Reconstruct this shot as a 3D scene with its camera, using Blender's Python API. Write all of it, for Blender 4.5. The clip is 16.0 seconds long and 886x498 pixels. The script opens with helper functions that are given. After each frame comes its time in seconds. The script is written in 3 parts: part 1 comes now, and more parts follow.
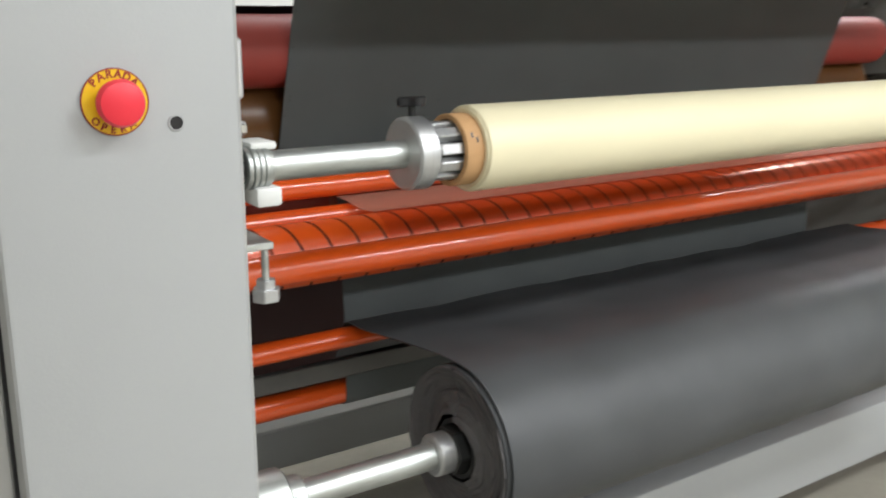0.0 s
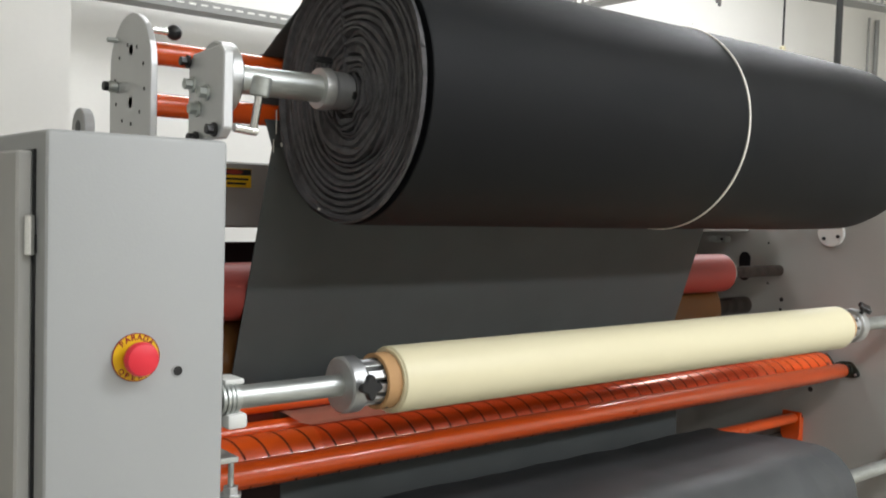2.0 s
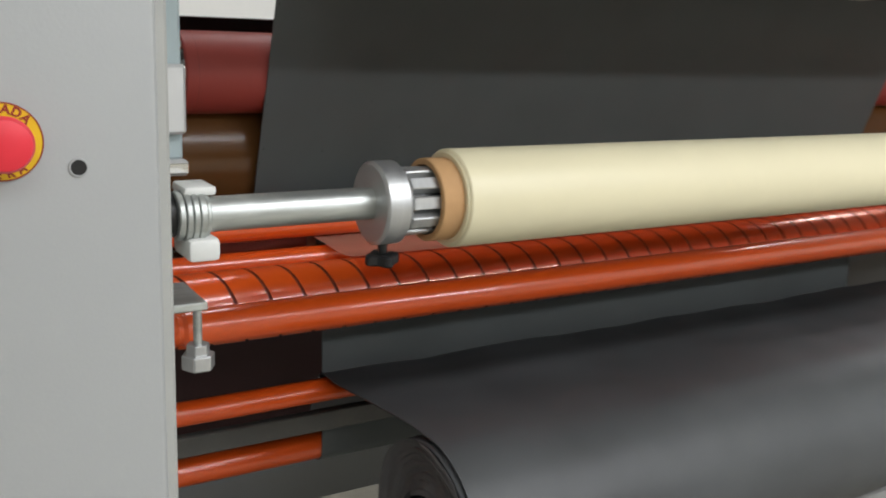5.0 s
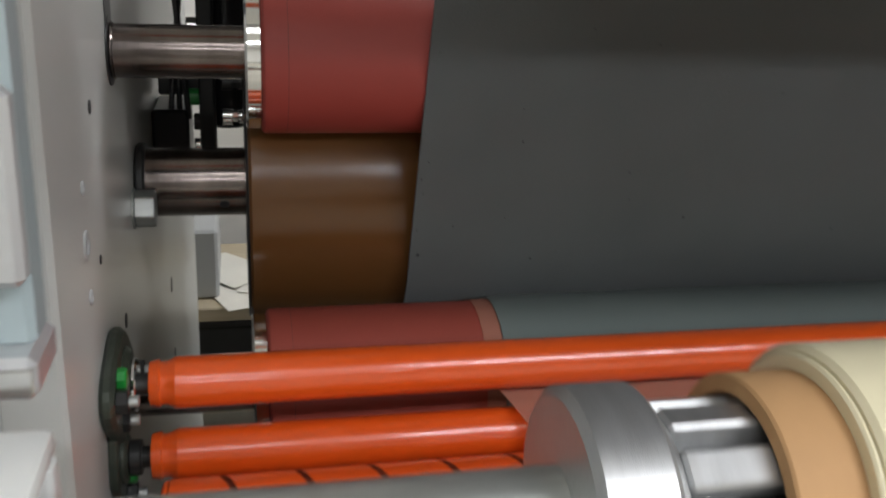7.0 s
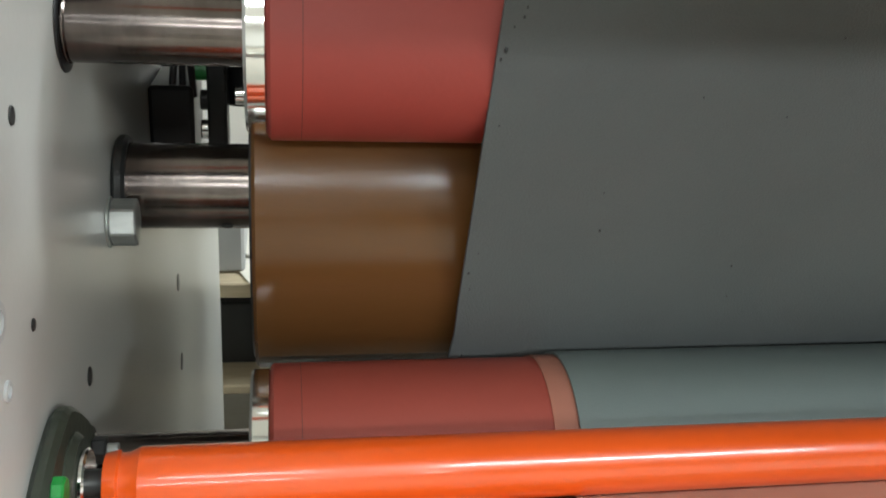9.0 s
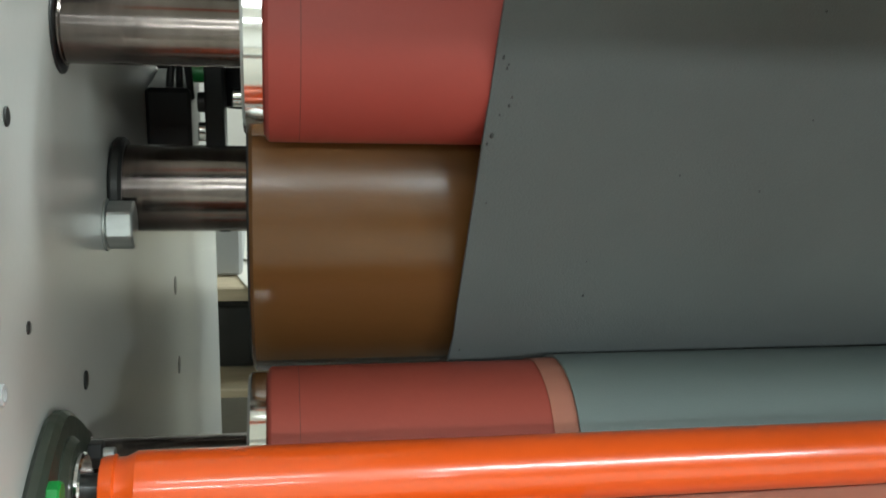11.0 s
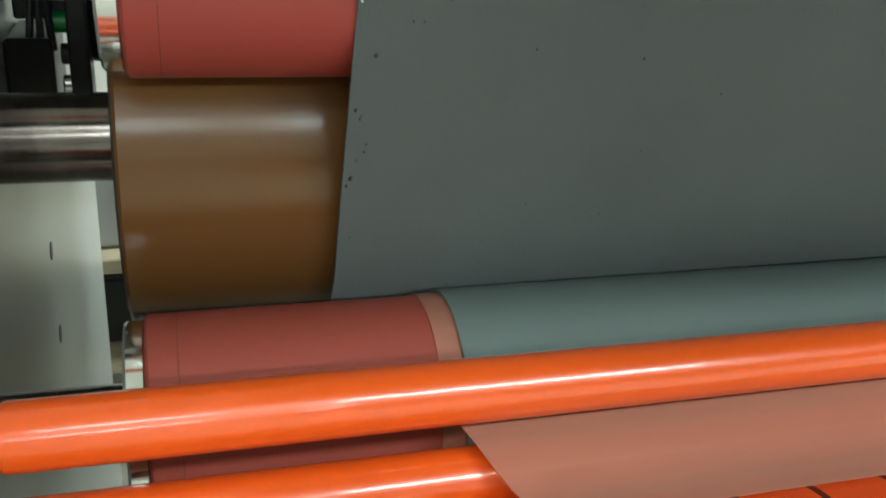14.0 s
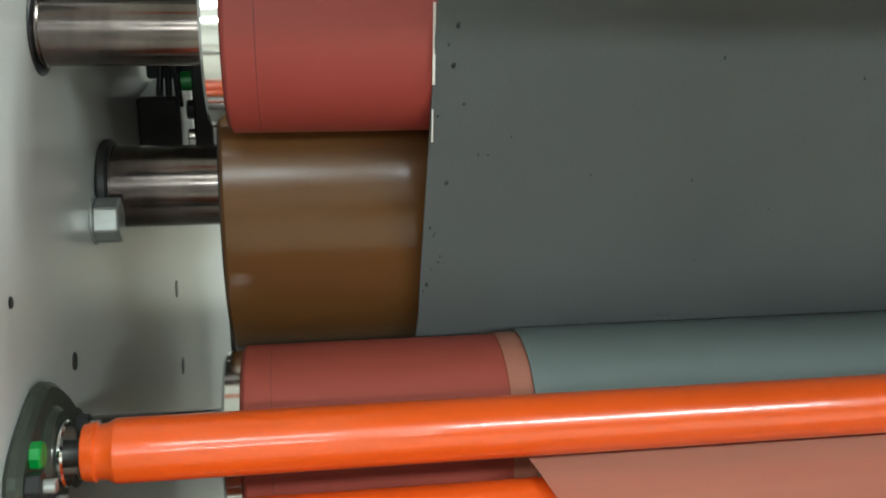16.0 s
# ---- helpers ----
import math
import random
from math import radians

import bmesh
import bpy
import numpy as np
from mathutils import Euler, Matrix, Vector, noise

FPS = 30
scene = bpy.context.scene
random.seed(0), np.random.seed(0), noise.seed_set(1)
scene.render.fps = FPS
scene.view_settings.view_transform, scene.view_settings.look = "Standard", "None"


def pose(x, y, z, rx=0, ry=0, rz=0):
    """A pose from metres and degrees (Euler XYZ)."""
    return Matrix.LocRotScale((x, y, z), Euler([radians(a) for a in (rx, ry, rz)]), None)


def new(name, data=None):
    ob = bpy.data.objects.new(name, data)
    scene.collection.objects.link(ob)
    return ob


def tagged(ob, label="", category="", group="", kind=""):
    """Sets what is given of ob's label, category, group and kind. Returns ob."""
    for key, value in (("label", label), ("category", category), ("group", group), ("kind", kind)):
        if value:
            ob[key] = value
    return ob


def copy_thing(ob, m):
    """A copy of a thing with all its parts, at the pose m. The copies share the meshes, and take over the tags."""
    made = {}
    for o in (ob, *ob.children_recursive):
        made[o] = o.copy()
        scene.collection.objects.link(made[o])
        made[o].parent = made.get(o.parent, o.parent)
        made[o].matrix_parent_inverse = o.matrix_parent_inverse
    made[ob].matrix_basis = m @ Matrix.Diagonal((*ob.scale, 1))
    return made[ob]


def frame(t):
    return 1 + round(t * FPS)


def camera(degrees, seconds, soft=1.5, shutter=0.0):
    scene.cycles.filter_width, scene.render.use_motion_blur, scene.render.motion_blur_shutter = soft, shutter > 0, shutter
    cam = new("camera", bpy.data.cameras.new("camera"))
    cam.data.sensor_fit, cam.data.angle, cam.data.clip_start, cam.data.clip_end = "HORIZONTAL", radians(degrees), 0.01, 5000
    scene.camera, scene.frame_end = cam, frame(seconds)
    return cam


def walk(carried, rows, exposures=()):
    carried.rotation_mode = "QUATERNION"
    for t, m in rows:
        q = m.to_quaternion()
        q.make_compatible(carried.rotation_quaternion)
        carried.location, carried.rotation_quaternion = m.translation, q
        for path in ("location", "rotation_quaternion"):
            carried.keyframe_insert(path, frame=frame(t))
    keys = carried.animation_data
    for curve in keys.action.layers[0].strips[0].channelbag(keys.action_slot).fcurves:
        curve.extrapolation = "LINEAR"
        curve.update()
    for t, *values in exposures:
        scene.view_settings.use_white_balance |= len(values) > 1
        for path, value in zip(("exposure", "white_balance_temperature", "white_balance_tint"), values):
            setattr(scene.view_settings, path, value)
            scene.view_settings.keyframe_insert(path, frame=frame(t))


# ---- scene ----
cam = camera(50.41, 16.0, soft=1.9, shutter=0.4)

PATH = [
    (0, -0.4116, -0.9660, 1.1528, 76.108, -0.191, -34.116),
    (0.5, -0.5420, -1.0073, 1.1828, 77.738, -1.814, -41.447),
    (1, -0.6026, -1.0875, 1.2131, 80.008, -1.802, -42.162),
    (1.5, -0.6124, -1.1869, 1.2417, 84.154, -1.189, -39.865),
    (2, -0.6165, -1.2305, 1.2772, 87.293, -1.683, -39.073),
    (2.5, -0.6124, -1.2389, 1.2820, 87.983, -1.570, -38.975),
    (3, -0.6036, -1.2375, 1.2760, 88.360, -1.299, -38.873),
    (3.5, -0.5812, -1.2278, 1.2496, 87.825, -0.922, -38.382),
    (4, -0.5105, -1.1614, 1.2137, 83.354, -0.389, -37.862),
    (4.2, -0.4657, -1.1115, 1.2027, 81.484, -0.854, -37.616),
    (6.3, 0.0024, -0.4685, 1.1705, 71.877, -1.885, -17.153),
    (6.5, 0.0194, -0.4121, 1.1728, 71.263, -1.399, -16.695),
    (6.7, 0.0396, -0.3576, 1.1726, 71.314, -1.401, -15.154),
    (7, 0.0773, -0.2689, 1.1781, 71.922, -2.243, -11.994),
    (7.5, 0.1175, -0.1646, 1.1778, 71.485, -3.602, -6.566),
    (8, 0.1057, -0.1199, 1.1765, 69.961, -2.116, -8.627),
    (8.5, 0.1029, -0.0961, 1.1736, 69.112, -2.714, -9.959),
    (9, 0.1005, -0.0920, 1.1769, 68.669, -3.274, -9.166),
    (11.5, 0.1005, -0.0887, 1.1730, 68.933, -3.286, -9.434),
    (12, 0.1032, -0.0915, 1.1693, 68.567, -3.304, -11.841),
    (12.5, 0.1029, -0.0935, 1.1649, 68.215, -3.270, -14.196),
    (13, 0.1004, -0.0901, 1.1601, 67.536, -3.618, -15.765),
    (13.5, 0.1002, -0.0954, 1.1597, 67.087, -4.006, -16.262),
    (14, 0.1123, -0.0966, 1.1558, 67.459, -3.197, -15.902),
    (14.5, 0.1142, -0.1023, 1.1559, 68.321, -1.908, -14.526),
    (15, 0.1185, -0.1111, 1.1582, 69.470, -1.817, -12.917),
    (15.5, 0.1205, -0.1170, 1.1630, 69.941, -1.726, -10.784),
    (16, 0.1323, -0.1359, 1.1678, 69.970, -1.069, -8.504),
]

walk(cam, [(t, pose(*p)) for t, *p in PATH], exposures=[(0, 0.02, 6500, 10), (1.0, -0.05, 6500, 10), (1.6, -0.27, 6500, 10), (4.2, -0.34, 6500, 10), (6.3, -0.38, 6450, 12), (7.0, -0.2, 6450, 12), (7.5, 0.48, 6400, 6), (9.0, 0.62, 6350, 4), (12.0, 0.6, 6150, -6), (14.0, 0.6, 6150, -9), (16, 0.58, 6200, -3)])

# ---- world and light: a white workshop under rows of ceiling tubes ----
world = bpy.data.worlds.new("world")
scene.world = world
world.use_nodes = True
world.node_tree.nodes["Background"].inputs[0].default_value = (0.9, 0.95, 1.0, 1)
world.node_tree.nodes["Background"].inputs[1].default_value = 0.15
CEIL = 3.3
# Unseen lamps, placed and powered to brighten cloth and walls; y -5 row added.
LAMPS = [(-0.6, -2.2, 25), (1.7, -2.2, 92), (-0.6, -5.0, 62), (1.7, -5.0, 78), (4.0, -5.0, 205), (1.6, 1.5, 38), (3.8, 1.0, 75)]
for lx, ly, watts in LAMPS:
    ld = bpy.data.lights.new("tube_light", "AREA")
    ld.shape, ld.size, ld.size_y, ld.energy = "RECTANGLE", 1.8, 0.5, watts
    ld.color = (0.95, 0.98, 1.03)
    lo = new("tube_light", ld)
    lo.matrix_world = pose(lx, ly, CEIL - 0.13)


# ---- materials ----
def material(name, color, rough=0.5, metal=0.0, var=0.08, scale=8.0, bump=0.05, bscale=120.0, stretch=(1, 1, 1), coat=0.0, spots=None, trans=0.0, sheen=0.0, spec=0.5):
    """A procedural surface: base colour with large and fine variation, roughness wear and fine relief."""
    m = bpy.data.materials.new(name)
    m.use_nodes = True
    nt = m.node_tree
    b = nt.nodes["Principled BSDF"]
    tc = nt.nodes.new("ShaderNodeTexCoord")
    mp = nt.nodes.new("ShaderNodeMapping")
    mp.inputs["Scale"].default_value = stretch
    nt.links.new(tc.outputs["Object"], mp.inputs[0])
    n1 = nt.nodes.new("ShaderNodeTexNoise")
    n1.inputs["Scale"].default_value, n1.inputs["Detail"].default_value = scale, 5
    n2 = nt.nodes.new("ShaderNodeTexNoise")
    n2.inputs["Scale"].default_value, n2.inputs["Detail"].default_value = bscale, 3
    nt.links.new(mp.outputs[0], n1.inputs["Vector"])
    nt.links.new(mp.outputs[0], n2.inputs["Vector"])
    mix = nt.nodes.new("ShaderNodeMix")
    mix.data_type = "RGBA"
    mix.inputs["A"].default_value = (*[c * (1 - var) for c in color], 1)
    mix.inputs["B"].default_value = (*[min(1, c * (1 + var)) for c in color], 1)
    add = nt.nodes.new("ShaderNodeMath")
    add.operation = "MULTIPLY_ADD"
    add.inputs[1].default_value, add.inputs[2].default_value = 0.4, 0.0
    nt.links.new(n2.outputs[0], add.inputs[0])
    add2 = nt.nodes.new("ShaderNodeMath")
    add2.operation = "MULTIPLY_ADD"
    add2.inputs[1].default_value = 1.6
    nt.links.new(n1.outputs[0], add2.inputs[0])
    off = nt.nodes.new("ShaderNodeMath")
    off.operation = "SUBTRACT"
    nt.links.new(add.outputs[0], off.inputs[0])
    off.inputs[1].default_value = 0.5
    nt.links.new(off.outputs[0], add2.inputs[2])
    nt.links.new(add2.outputs[0], mix.inputs["Factor"])
    last = mix.outputs["Result"]
    if spots:
        v = nt.nodes.new("ShaderNodeTexVoronoi")
        v.inputs["Scale"].default_value = spots[1]
        nt.links.new(tc.outputs["Object"], v.inputs["Vector"])
        r = nt.nodes.new("ShaderNodeValToRGB")
        r.color_ramp.elements[0].position, r.color_ramp.elements[1].position = spots[2], spots[2] + 0.03
        r.color_ramp.elements[0].color, r.color_ramp.elements[1].color = (1, 1, 1, 1), (0, 0, 0, 1)
        nt.links.new(v.outputs["Distance"], r.inputs[0])
        m2 = nt.nodes.new("ShaderNodeMix")
        m2.data_type = "RGBA"
        nt.links.new(r.outputs[0], m2.inputs["Factor"])
        nt.links.new(last, m2.inputs["A"])
        m2.inputs["B"].default_value = (*spots[0], 1)
        last = m2.outputs["Result"]
    nt.links.new(last, b.inputs["Base Color"])
    rr = nt.nodes.new("ShaderNodeMapRange")
    rr.inputs["To Min"].default_value, rr.inputs["To Max"].default_value = max(0.02, rough - 0.08), min(1, rough + 0.08)
    nt.links.new(n1.outputs[0], rr.inputs["Value"])
    nt.links.new(rr.outputs[0], b.inputs["Roughness"])
    b.inputs["Metallic"].default_value = metal
    b.inputs["Coat Weight"].default_value = coat
    b.inputs["Coat Roughness"].default_value = 0.08
    b.inputs["Specular IOR Level"].default_value = spec
    b.inputs["Sheen Weight"].default_value = sheen
    b.inputs["Transmission Weight"].default_value = trans
    if bump:
        bp = nt.nodes.new("ShaderNodeBump")
        bp.inputs["Strength"].default_value, bp.inputs["Distance"].default_value = bump, 0.002
        nt.links.new(n2.outputs[0], bp.inputs["Height"])
        nt.links.new(bp.outputs[0], b.inputs["Normal"])
    return m


PAINT = material("grey_paint", (0.39, 0.402, 0.4), 0.42, var=0.03, scale=3, bump=0.06, bscale=350)
PAINT_IN = material("worn_grey_paint", (0.44, 0.445, 0.42), 0.32, var=0.06, scale=5, bump=0.05, bscale=250)
WALL = material("white_wall_paint", (0.8, 0.79, 0.75), 0.8, var=0.04, scale=2, bump=0.15, bscale=60)
CONCRETE = material("concrete_floor", (0.3, 0.28, 0.23), 0.6, var=0.2, scale=3, bump=0.2, bscale=50)
ORANGE = material("orange_enamel", (0.74, 0.094, 0.009), 0.3, var=0.1, scale=6, bump=0.04, bscale=90, coat=0.6)
# Dark tone puts the shade of the cut grooves into their colour.
GROOVE = material("groove_shade", (0.17, 0.028, 0.01), 0.6, var=0.3, scale=30, bump=0.1)
ZINC = material("zinc_plated_steel", (0.5, 0.525, 0.505), 0.42, metal=0.85, var=0.4, scale=22, bump=0.1, bscale=110, stretch=(0.35, 2, 2))
ALU = material("machined_aluminium", (0.54, 0.55, 0.55), 0.42, metal=0.85, var=0.1, scale=26, bump=0.1, bscale=300, stretch=(8, 1, 1))
PLATE = material("brushed_plate", (0.62, 0.63, 0.63), 0.4, metal=0.6, var=0.08, scale=10, bump=0.04, bscale=200)
CHROME = material("bright_chrome", (0.8, 0.8, 0.78), 0.12, metal=1, var=0.03, bump=0)
OLDSTEEL = material("oiled_shaft_steel", (0.185, 0.158, 0.145), 0.2, metal=1, var=0.45, scale=9, bump=0.04, bscale=60, stretch=(4, 1, 1))
RED = material("red_silicone", (0.31, 0.052, 0.04), 0.5, var=0.06, scale=4, bump=0.05, bscale=300, spec=0.35)
RED_DULL = material("worn_red_silicone", (0.31, 0.064, 0.045), 0.55, var=0.08, scale=5, bump=0.05, bscale=300, spec=0.3)
BROWN = material("brown_release_coating", (0.122, 0.054, 0.017), 0.2, var=0.1, scale=2.5, bump=0.03, bscale=160, stretch=(0.5, 3, 3), spec=0.4)
WEB = material("dark_grey_foam_cloth", (0.102, 0.112, 0.111), 0.75, var=0.12, scale=7, bump=0.25, bscale=900, spec=0.2, sheen=0.04)
ROLLCLOTH = material("black_woven_cloth", (0.0065, 0.0074, 0.0088), 0.58, var=0.1, scale=4, bump=0.25, bscale=900, spec=0.18)
ROLLEND = material("rolled_cloth_edges", (0.075, 0.073, 0.077), 0.42, var=0.6, scale=60, bump=0.9, bscale=400, spec=0.4)
# Strong tone variation stands in for the shading of the cloth's wrinkles.
GREYROLL = material("grey_laminated_cloth", (0.063, 0.067, 0.07), 0.44, var=0.3, scale=6, bump=0.15, bscale=900, spec=0.4)
LAMINATE = material("film_on_grey_cloth", (0.15, 0.18, 0.172), 0.42, var=0.04, scale=5, bump=0.1, bscale=900)
CREAM = material("cream_adhesive_film", (0.76, 0.7, 0.48), 0.38, var=0.03, scale=3, bump=0.02, bscale=40, spec=0.4)
CARD = material("brown_cardboard_core", (0.5, 0.29, 0.13), 0.75, var=0.08, scale=15, bump=0.1, bscale=200)
BLACK = material("black_plastic", (0.012, 0.012, 0.013), 0.35, bump=0.02)
DARK = material("blackened_steel", (0.025, 0.026, 0.025), 0.4, metal=0.3, bump=0.05)
DKGREEN = material("dark_cast_bearing", (0.05, 0.06, 0.045), 0.4, metal=0.4, var=0.2, bump=0.2, bscale=150)
GREEN = material("green_cap", (0.01, 0.2, 0.03), 0.35, bump=0)
NYLON = material("white_nylon", (0.72, 0.73, 0.7), 0.45, var=0.03, bump=0.03)
YELLOW = material("yellow_label", (0.82, 0.52, 0.01), 0.45, var=0.03, bump=0)
REDBTN = material("red_push_button", (0.78, 0.03, 0.05), 0.38, var=0.02, bump=0)
REDINK = material("dark_red_ink", (0.3, 0.03, 0.015), 0.6, bump=0)
WHITE = material("white_strip", (0.75, 0.72, 0.65), 0.6, bump=0)
MAROON = material("dark_maroon_rubber", (0.05, 0.014, 0.014), 0.6, bump=0.05)
WOOD = material("pale_wood", (0.45, 0.38, 0.26), 0.6, var=0.15, scale=12, bump=0.05, stretch=(1, 8, 8))
PAPER = material("paper", (0.7, 0.68, 0.6), 0.8, bump=0.02)


def film_material(name, low, high, tint=(0.95, 0.82, 0.72)):
    """Thin adhesive film: mostly clear, a little milky, tinted by light off the orange rollers."""
    m = bpy.data.materials.new(name)
    m.use_nodes = True
    nt = m.node_tree
    b = nt.nodes["Principled BSDF"]
    # Salmon base puts the orange rollers' reflected light into the film's colour.
    b.inputs["Base Color"].default_value = (0.62, 0.3, 0.22, 1)
    b.inputs["Roughness"].default_value = 0.35
    tr = nt.nodes.new("ShaderNodeBsdfTransparent")
    tr.inputs[0].default_value = (*tint, 1)
    mx = nt.nodes.new("ShaderNodeMixShader")
    no = nt.nodes.new("ShaderNodeTexNoise")
    no.inputs["Scale"].default_value = 6
    mr = nt.nodes.new("ShaderNodeMapRange")
    mr.inputs["To Min"].default_value, mr.inputs["To Max"].default_value = low, high
    nt.links.new(no.outputs[0], mr.inputs["Value"])
    nt.links.new(mr.outputs[0], mx.inputs[0])
    nt.links.new(tr.outputs[0], mx.inputs[1])
    nt.links.new(b.outputs[0], mx.inputs[2])
    nt.links.new(mx.outputs[0], nt.nodes["Material Output"].inputs[0])
    return m


FILM = film_material("milky_film", 0.38, 0.5)
THINFILM = film_material("clear_film", 0.01, 0.025, (0.96, 0.88, 0.84))


def glow(name, color, strength):
    m = bpy.data.materials.new(name)
    m.use_nodes = True
    b = m.node_tree.nodes["Principled BSDF"]
    b.inputs["Emission Color"].default_value = (*color, 1)
    b.inputs["Emission Strength"].default_value = strength
    return m


TUBE_GLOW = glow("tube_glow", (1.0, 0.97, 0.9), 12.0)


# ---- mesh helpers ----
def part(name, bm, mat, parent=None, label="", smooth=True, at=None):
    me = bpy.data.meshes.new(name)
    bm.normal_update()
    if smooth:
        for f in bm.faces:
            f.smooth = True
        for e in bm.edges:
            if len(e.link_faces) == 2 and e.calc_face_angle(0) > 0.42:
                e.smooth = False
    bm.to_mesh(me)
    bm.free()
    me.materials.append(mat)
    ob = new(name, me)
    if at is not None:
        ob.matrix_basis = at
    if parent:
        ob.parent = parent
    if label:
        ob["label"] = label
    return ob


def empty(name, m, label, category, group="", kind=""):
    e = new(name)
    e.empty_display_size = 0.05
    e.matrix_basis = m
    return tagged(e, label, category, group, kind)


def lathe(profile, n=48, bm=None, axis="x"):
    """Closed profile of (along, radius) turned round the axis."""
    bm = bm or bmesh.new()
    rings = []
    for a, r in profile:
        ring = []
        for i in range(n if r > 1e-6 else 1):
            t = 2 * math.pi * i / n
            c, s = r * math.cos(t), r * math.sin(t)
            ring.append(bm.verts.new({"x": (a, -s, c), "y": (c, a, s), "z": (c, s, a)}[axis]))
        rings.append(ring)
    for p, q in zip(rings, rings[1:]):
        for i in range(n):
            j = (i + 1) % n
            if len(p) == 1 and len(q) == 1:
                continue
            if len(p) == 1:
                bm.faces.new((p[0], q[i], q[j]))
            elif len(q) == 1:
                bm.faces.new((p[j], p[i], q[0]))
            else:
                bm.faces.new((p[j], p[i], q[i], q[j]))
    bmesh.ops.recalc_face_normals(bm, faces=bm.faces)
    return bm


def rod(x0, x1, r, b=0.001, n=40, axis="x", bm=None):
    """A solid round bar with eased edges."""
    return lathe([(x0, 0), (x0, r - b), (x0 + b, r), (x1 - b, r), (x1, r - b), (x1, 0)], n, bm, axis)


def tube(x0, x1, ro, ri, b=0.001, n=48, axis="x"):
    return lathe([(x0, ri), (x0, ro - b), (x0 + b, ro), (x1 - b, ro), (x1, ro - b), (x1, ri), (x0, ri)], n, None, axis)


def box(x0, x1, y0, y1, z0, z1, b=0.002, bm=None, seg=1):
    tmp = bmesh.new()
    bmesh.ops.create_cube(tmp, size=1, matrix=Matrix.LocRotScale(((x0 + x1) / 2, (y0 + y1) / 2, (z0 + z1) / 2), None, (x1 - x0, y1 - y0, z1 - z0)))
    if b:
        bmesh.ops.bevel(tmp, geom=tmp.edges[:], offset=b, segments=seg, affect="EDGES", profile=0.5)
    if bm is None:
        return tmp
    me = bpy.data.meshes.new("tmp")
    tmp.to_mesh(me)
    tmp.free()
    bm.from_mesh(me)
    bpy.data.meshes.remove(me)
    return bm


def slab(outline, a0, a1, axis="x", b=0.0):
    """A flat plate: outline in the two other axes (y,z for x; x,z for y; x,y for z), from a0 to a1."""
    bm = bmesh.new()
    put = {"x": lambda p, a: (a, p[0], p[1]), "y": lambda p, a: (p[0], a, p[1]), "z": lambda p, a: (p[0], p[1], a)}[axis]
    lo = [bm.verts.new(put(p, a0)) for p in outline]
    hi = [bm.verts.new(put(p, a1)) for p in outline]
    n = len(outline)
    bm.faces.new(lo)
    bm.faces.new(hi[::-1])
    for i in range(n):
        bm.faces.new((lo[i], hi[i], hi[(i + 1) % n], lo[(i + 1) % n]))
    bmesh.ops.recalc_face_normals(bm, faces=bm.faces)
    if b:
        bmesh.ops.bevel(bm, geom=[e for e in bm.edges if e.calc_face_angle(0) > 0.5], offset=b, segments=1, affect="EDGES")
    return bm


def hexnut(r, h, hole=0.0, axis="x"):
    o = [(r * math.cos(math.pi / 3 * i), r * math.sin(math.pi / 3 * i)) for i in range(6)]
    return slab(o, 0, h, axis, b=r * 0.07)


def sheet(profile, x0, x1, nx, thick, wave=0.0, edge=None):
    """Cloth or film: a profile of (y, z) drawn out along x, with thickness. wave: how far it puckers."""
    bm = bmesh.new()
    k = len(profile)
    nor = []
    for i in range(k):
        a, b = profile[max(0, i - 1)], profile[min(k - 1, i + 1)]
        d = Vector((b[0] - a[0], b[1] - a[1])).normalized()
        nor.append((-d.y, d.x))
    front, back = [], []
    for i, (y, z) in enumerate(profile):
        fr, bk = [], []
        for j in range(nx + 1):
            x = x0 + (x1 - x0) * j / nx
            if edge:
                x += edge(i / (k - 1)) * (1 - j / nx)
            w = wave * (noise.noise((x * 4.5, 0.3, y * 3.0)) + 0.6 * noise.noise((x * 10, 5.0, y * 7)))
            if i in (0, k - 1):
                w = 0
            fr.append(bm.verts.new((x, y + nor[i][0] * (w + thick / 2), z + nor[i][1] * (w + thick / 2))))
            bk.append(bm.verts.new((x, y + nor[i][0] * (w - thick / 2), z + nor[i][1] * (w - thick / 2))))
        front.append(fr)
        back.append(bk)
    for i in range(k - 1):
        for j in range(nx):
            bm.faces.new((front[i][j], front[i][j + 1], front[i + 1][j + 1], front[i + 1][j]))
            bm.faces.new((back[i][j], back[i + 1][j], back[i + 1][j + 1], back[i][j + 1]))
        bm.faces.new((front[i][0], front[i + 1][0], back[i + 1][0], back[i][0]))
        bm.faces.new((front[i][nx], back[i][nx], back[i + 1][nx], front[i + 1][nx]))
    for r0, r1 in ((front[0], back[0]), (front[-1], back[-1])):
        for j in range(nx):
            bm.faces.new((r0[j], r0[j + 1], r1[j + 1], r1[j]))
    bmesh.ops.recalc_face_normals(bm, faces=bm.faces)
    return bm


def arc(cy, cz, r, a0, a1, n=12):
    """Points of a circle in (y, z); the angle is counted from up towards the front (-y)."""
    return [(cy - r * math.sin(radians(a0 + (a1 - a0) * i / n)), cz + r * math.cos(radians(a0 + (a1 - a0) * i / n))) for i in range(n + 1)]


